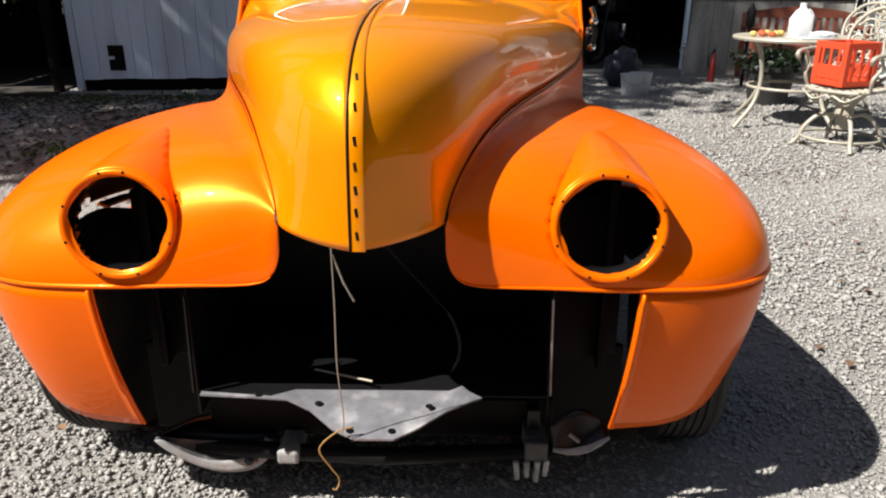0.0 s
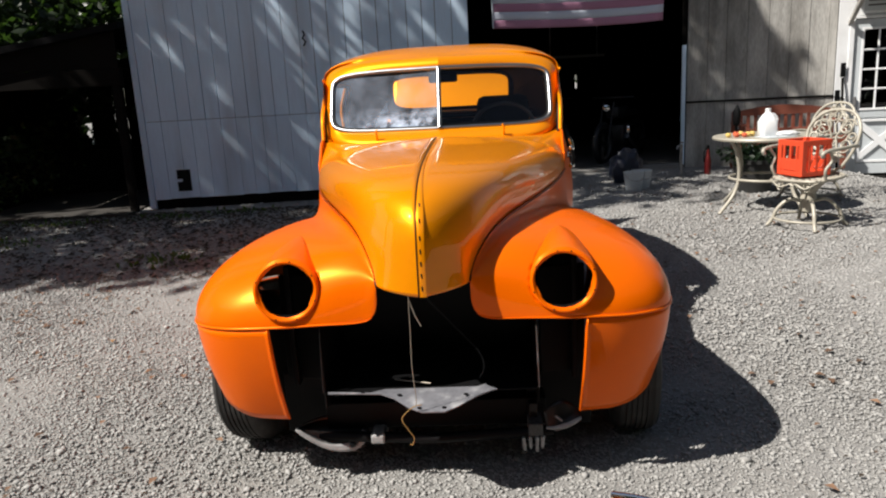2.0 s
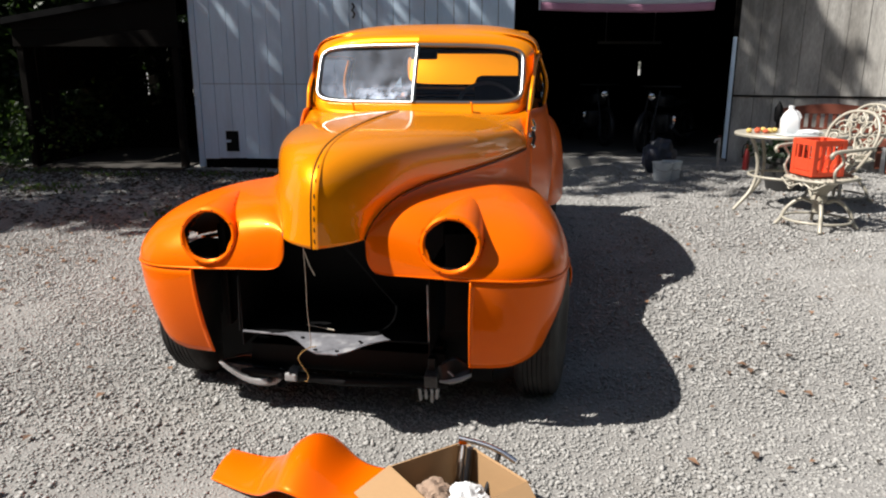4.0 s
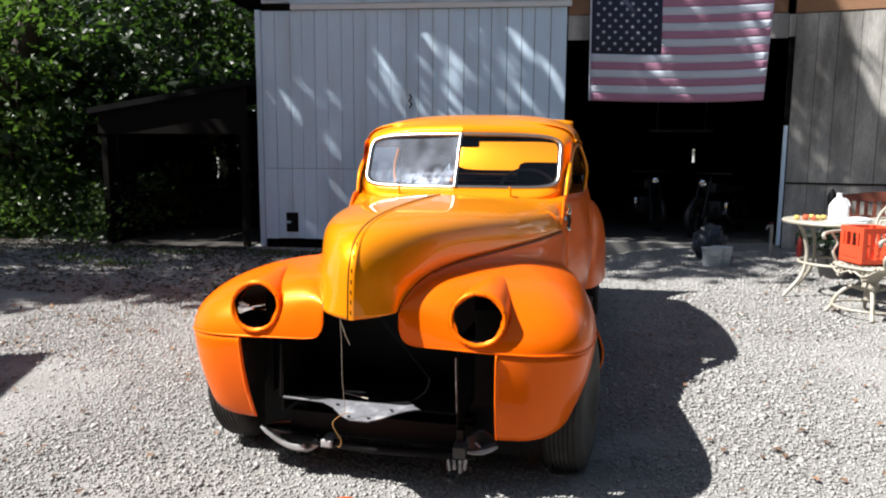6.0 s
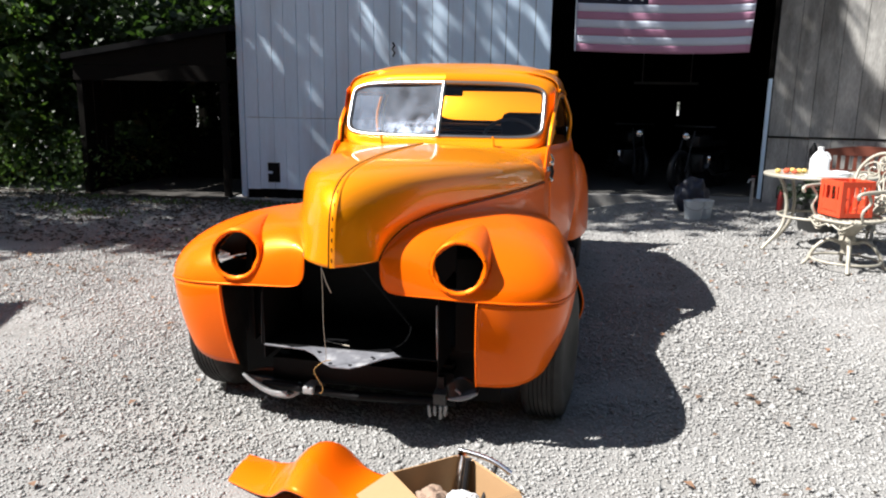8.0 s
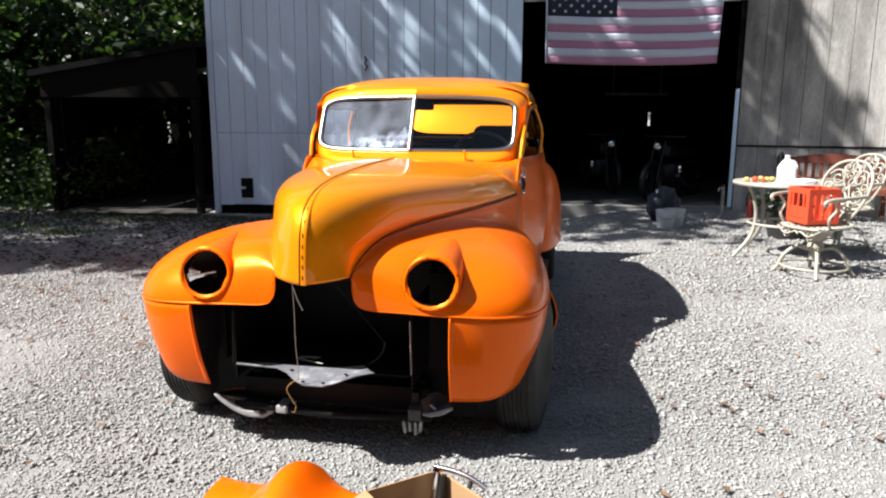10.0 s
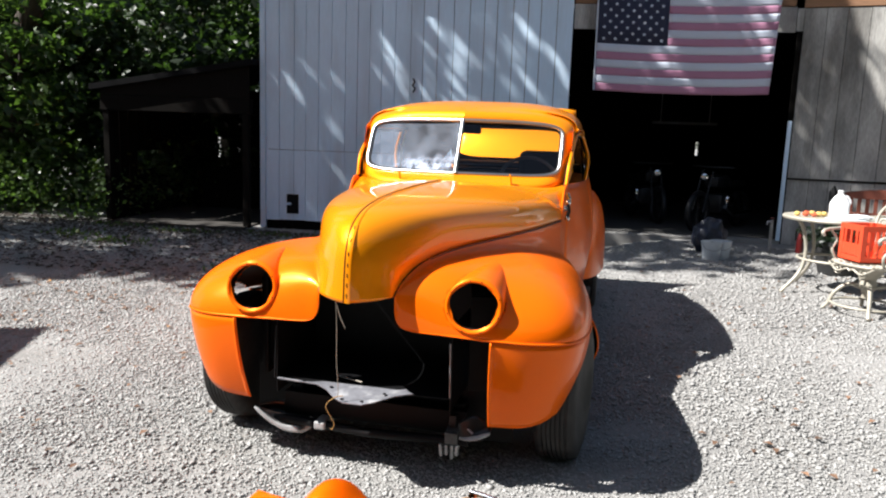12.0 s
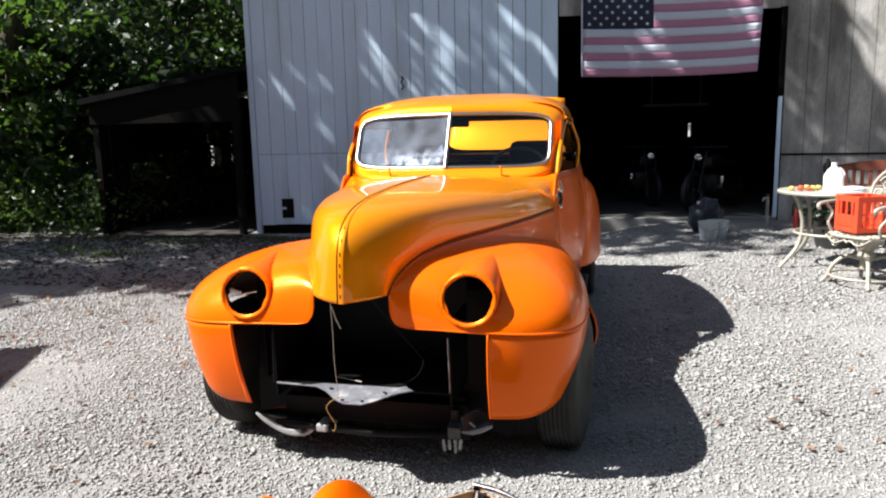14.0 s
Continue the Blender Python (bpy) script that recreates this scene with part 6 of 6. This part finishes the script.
def build_bench(at, turn):
    b = thing("garden_bench", "red-brown wooden slatted garden bench by the barn wall", "bench", at, turn)
    m = world_of(b)

    def slab(name, size, p, rot=(0, 0, 0)):
        bm = box(bmesh.new(), size, p, rot, 0.006)
        bm.transform(m)
        return part(name, bm, M["bench_wood"], b)
    for x in (-0.66, 0.66):
        slab("leg", (0.06, 0.06, 0.62), (x, -0.25, 0.31))
        slab("leg", (0.06, 0.06, 0.80), (x, 0.25, 0.40))
        slab("armrest", (0.08, 0.58, 0.035), (x, -0.02, 0.64))
    for k in range(5):
        slab("seat_slat", (1.3, 0.085, 0.025), (0, -0.22 + 0.1 * k, 0.43))
    slab("seat_rail", (1.3, 0.03, 0.07), (0, -0.26, 0.385))
    slab("lower_rail", (1.28, 0.03, 0.06), (0, 0.26, 0.52))
    rows = [[(x, 0.265 + dy, 0.80 + 0.075 * math.cos(x / 0.66 * math.pi / 2) ** 1.0 * (1 if up else 0.0) + (0 if up else -0.06)) for dy, up in ((-0.018, 0), (-0.018, 1), (0.018, 1), (0.018, 0))] for x in np.linspace(-0.66, 0.66, 25)]
    rows = [[m @ Vector(p) for p in r] for r in rows]
    grid("top_rail", rows, M["bench_wood"], b, close_v=True, sharp=30)
    for k in range(12):
        slab("back_slat", (0.05, 0.016, 0.24), (-0.56 + 0.102 * k, 0.265, 0.65))


def build_patio():
    chair = "cream cast metal swivel patio chair with scrollwork back"
    build_chair((3.06, 4.33, 0.0), -57, chair)
    build_chair((3.72, 5.75, float(ground_z(3.7, 5.75))), -60, chair)
    build_crate((3.04, 4.38, 0.457), 18)
    build_table((3.05, 5.24, float(ground_z(3.0, 5.3))))
    build_bench((4.55, 8.35, float(ground_z(4.6, 8.35)) + 0.02), -6)
    p = thing("potted_plant", "leafy green plant in a large black plastic pot", "plant", (3.42, 6.5, 0))
    pz = float(ground_z(3.42, 6.5))
    lathe("pot", [(0.18, 0), (0.25, 0.34), (0.265, 0.34), (0.265, 0.38), (0.24, 0.38), (0.23, 0.33), (0.02, 0.32)], M["pot"], p, (3.42, 6.5, pz), 24)
    rng = np.random.default_rng(6)
    c = np.stack([3.42 + rng.normal(0, 0.14, 40), 6.5 + rng.normal(0, 0.14, 40), pz + 0.36 + rng.uniform(0, 0.14, 40)], -1)
    v, f = leaf_cloud(c, np.full((40, 3), 0.05), np.full(40, 16), 0.075, rng)
    crown_object("foliage", v, f, M["plant"], p)
    tubes("stem", [(spline([(3.42, 6.5, pz + 0.3), (3.42 + 0.5 * (q[0] - 3.42), 6.5 + 0.3 * (q[1] - 6.5), pz + 0.5), q], 6), 0.005) for q in c[:14]], M["plant"], p)
    # lantern, extinguisher and odds and ends by the jamb
    l = thing("lantern", "black metal lantern standing behind the patio table", "lantern", (3.67, 7.85, 0))
    lz = float(ground_z(3.67, 7.85))
    tube("stand", [(3.67, 7.85, lz), (3.67, 7.85, 0.68)], 0.02, M["black"], l)
    lathe("lamp_body", [(0.035, 0.66), (0.052, 0.69), (0.055, 0.84), (0.025, 0.90), (0.008, 0.93)], M["black"], l, (3.67, 7.85, 0), 8)
    e = thing("fire_extinguisher", "red fire extinguisher beside the barn door post", "extinguisher", (3.42, 8.2, 0))
    ez = float(ground_z(3.2, 8.2)) + 0.0
    lathe("cylinder", [(0.04, 0), (0.045, 0.02), (0.045, 0.20), (0.03, 0.25), (0.02, 0.36)], M["red_metal"], e, (3.42, 8.2, ez), 18)
    lathe("valve", [(0.018, 0.36), (0.02, 0.40), (0.008, 0.41)], M["black"], e, (3.42, 8.2, ez), 10)
    tube("hose", spline([(3.42, 8.2, ez + 0.38), (3.36, 8.18, ez + 0.33), (3.36, 8.18, ez + 0.18)], 10), 0.009, M["black"], e)
    h = thing("hose_stand", "grey standpipe with a brass tap by the door post", "tap", (3.0, 8.1, 0))
    tube("pipe", [(3.02, 8.1, float(ground_z(3, 8.1)) - 0.02), (3.02, 8.1, 0.42)], 0.022, M["bare"], h)
    tube("spout", [(3.02, 8.1, 0.40), (2.96, 8.05, 0.40), (2.95, 8.04, 0.36)], 0.014, M["bare"], h)
    lathe("tap_wheel", [(0.03, 0.44), (0.03, 0.45)], M["red_metal"], h, (3.02, 8.1, 0), 10)
    # buckets
    bz = float(ground_z(2.15, 7.1))
    for x, y, k, lab in ((2.14, 7.02, 0.92, "pale grey plastic bucket on the barn apron"), (2.27, 7.16, 0.92, "grey metal bucket with a dull dark side")):
        b = thing("bucket", lab, "bucket", (x, y, bz), group="buckets at the barn")
        lathe("pail", [(0.105 * k, 0), (0.135 * k, 0.235 * k), (0.142 * k, 0.24 * k), (0.142 * k, 0.25 * k), (0.128 * k, 0.25 * k), (0.10 * k, 0.015)], M["bucket"], b, (x, y, bz), 26)
        tube("handle", spline([(x - 0.14 * k, y, bz + 0.235), (x - 0.09, y - 0.12, bz + 0.16), (x + 0.02, y - 0.148, bz + 0.13), (x + 0.10, y - 0.11, bz + 0.17), (x + 0.14 * k, y, bz + 0.235)], 16), 0.004, M["bare"], b)


build_patio()


# ---- inside the barn ----
def build_motorcycle(at, turn, label):
    b = thing("motorcycle", label, "motorcycle", at, turn)
    m = world_of(b)
    for y in (-0.68, 0.68):
        ring = [m @ Vector((0, y + 0.29 * math.cos(a), 0.31 + 0.29 * math.sin(a))) for a in np.linspace(0, 2 * math.pi, 29)]
        w = tube("wheel", ring, 0.05, M["machine"], b)
        tubes("spoke", [([m @ Vector((0, y, 0.31)), m @ Vector((0, y + 0.27 * math.cos(a), 0.31 + 0.27 * math.sin(a)))], 0.006) for a in np.linspace(0, 2 * math.pi, 12, endpoint=False)], M["machine"], w)
    for name, size, p, mat in (("engine", (0.3, 0.4, 0.32), (0, 0.0, 0.42), "machine"), ("tank", (0.26, 0.46, 0.2), (0, -0.12, 0.78), "machine"), ("seat", (0.26, 0.55, 0.1), (0, 0.38, 0.74), "interior")):
        bm = box(bmesh.new(), size, p, (0, 0, 0), 0.06 if name != "seat" else 0.03)
        bm.transform(m)
        part(name, bm, M[mat], b, smooth=True)
    for x in (-0.09, 0.09):
        tube("fork", [m @ Vector((x, -0.68, 0.31)), m @ Vector((x, -0.45, 0.95))], 0.016, M["machine"], b)
    tube("handlebar", [m @ Vector(p) for p in ((-0.36, -0.3, 1.02), (-0.2, -0.42, 1.02), (0.2, -0.42, 1.02), (0.36, -0.3, 1.02))], 0.014, M["machine"], b)
    lathe("headlight", [(0.02, 0.1), (0.05, 0.04), (0.055, 0.0), (0.05, -0.01), (0.02, -0.02)], M["chrome"], b, m @ Vector((0, -0.55, 0.86)), 18, "y", "chrome headlight")
    for x in (-0.17, 0.17):
        tube("exhaust", [m @ Vector(p) for p in ((x, -0.12, 0.38), (x * 1.1, 0.1, 0.24), (x * 1.15, 0.75, 0.27))], 0.035, M["chrome"], b, "chrome exhaust pipe")
        bm = box(bmesh.new(), (0.10, 0.22, 0.16), (x * 0.9, 0.02, 0.47), (0, 0, 0), 0.04)
        bm.transform(m)
        part("engine_cover", bm, M["chrome"], b, "chrome engine cover", True)


def build_barn_contents():
    build_motorcycle((1.45, 11.2, 0.03), 18, "dark motorcycle with chrome forks parked inside the barn")
    build_motorcycle((2.62, 10.3, 0.03), -35, "black motorcycle standing in the dark barn")
    t = bmesh.new()
    bmesh.ops.create_icosphere(t, subdivisions=4, radius=1)
    for v in t.verts:
        p = v.co
        k = 1 + 0.25 * noise.noise(p * 2.0) + 0.12 * noise.noise(p * 5)
        v.co = Vector((2.2 + 0.21 * p.x * k, 7.75 + 0.18 * p.y * k, max(0.0, 0.2 + 0.26 * p.z * k) + float(ground_z(2.25, 7.75))))
    tagged(part("rubbish_bag", t, M["tarp"], None, "", True), "full blue-black plastic bag behind the buckets", "bag")
    l = thing("strip_light", "unlit fluorescent strip light under the barn ceiling", "lamp", (2.0, 12.5, 3.0))
    boxed("housing", (1.2, 0.1, 0.05), (2.15, 12.5, 1.80), M["mid_grey"], l, (0, 0, 4))
    for x in (1.7, 2.6):
        tube("chain", [(x, 12.5, 1.82), (x, 12.5, 3.31)], 0.006, M["bare"], l)
    w = thing("workbench", "cluttered dark wooden workbench in the barn", "workbench", (3.6, 14.0, 0))
    boxed("top", (2.2, 0.6, 0.06), (3.8, 14.0, 0.88), M["dark_wood"], w)
    for x in (2.8, 4.8):
        for y in (13.75, 14.25):
            boxed("leg", (0.08, 0.08, 0.84), (x, y, 0.44), M["dark_wood"], w)


build_barn_contents()


# ---- fallen leaves, weeds ----
def build_litter():
    rng = np.random.default_rng(21)
    for name, mat, n, size, lab in (("fallen_leaves", "dead_leaf", 1250, 0.043, "dry brown leaves scattered over the gravel"), ("leaf_bits", "leaf_mould", 1500, 0.022, "small dark leaf crumbs and twigs strewn over the gravel"), ("yellow_leaves", "yellow_leaf", 14, 0.045, "yellow fallen leaves on the gravel"), ("leaf_mould", "leaf_mould", 9000, 0.058, "dark rotting leaf bits on the shaded gravel")):
        x = np.concatenate([rng.uniform(-4.5, -0.9, n * 2 // 3), rng.uniform(1.2, 4.5, n - n * 2 // 3)])
        y = rng.uniform(-0.6, 7.5, n)
        if name == "fallen_leaves":         # part of them blown together in loose drifts
            k = rng.integers(0, 30, 420)
            x[:420] = rng.uniform(-5.0, -1.1, 30)[k] + rng.normal(0, 0.13, 420)
            y[:420] = rng.uniform(0.6, 6.0, 30)[k] + rng.normal(0, 0.09, 420)
        # leaf litter; its leftward spread also darkens gravel in place of tree shade
        if name == "leaf_mould":
            x = -1.2 - 9.0 * rng.random(n) ** 0.9
            y = 7.9 - 4.6 * rng.random(n) ** 1.5
        c = np.stack([x, y, ground_z(x, y) + 0.016], -1)
        d = rng.normal(0, 1, (n, 3)) * (1, 1, 0.12)
        d /= np.linalg.norm(d, axis=1)[:, None]
        s = np.cross(d, (0, 0, 1.0))
        L = size * rng.uniform(0.5, 1.3, n)[:, None]
        up = np.array([0, 0, 1.0]) * L * 0.18
        q = np.stack([c - d * L * 0.5, c + s * L * 0.33 + up, c + d * L * 0.5, c - s * L * 0.33 + up], 1).reshape(-1, 3)
        i = 4 * np.arange(n)[:, None]
        ob = thing(name, lab, "leaves", (0, 3, 0), kind="stuff")
        crown_object("leaf_litter", q, np.concatenate([i + [0, 1, 2], i + [0, 2, 3]]), M[mat], ob)
    w = thing("weeds", "sparse low green weeds in the shaded gravel", "weeds", (-4, 5, 0), kind="stuff")
    c = np.concatenate([np.stack([rng.normal(a, 0.22, 60), rng.normal(b, 0.14, 60)], -1) for a, b in ((-2.6, 4.0), (-3.9, 7.3), (-5.2, 6.9), (-5.8, 5.4), (-3.1, 7.6), (-6.5, 7.2), (-4.8, 5.0))])
    c = np.concatenate([c, ground_z(c[:, 0], c[:, 1])[:, None]], 1)
    v, f = leaf_cloud(c, np.full((len(c), 3), 0.02), np.full(len(c), 2), 0.05, rng, droop=-1.6)
    crown_object("blades", v, f, M["grass"], w)


build_litter()
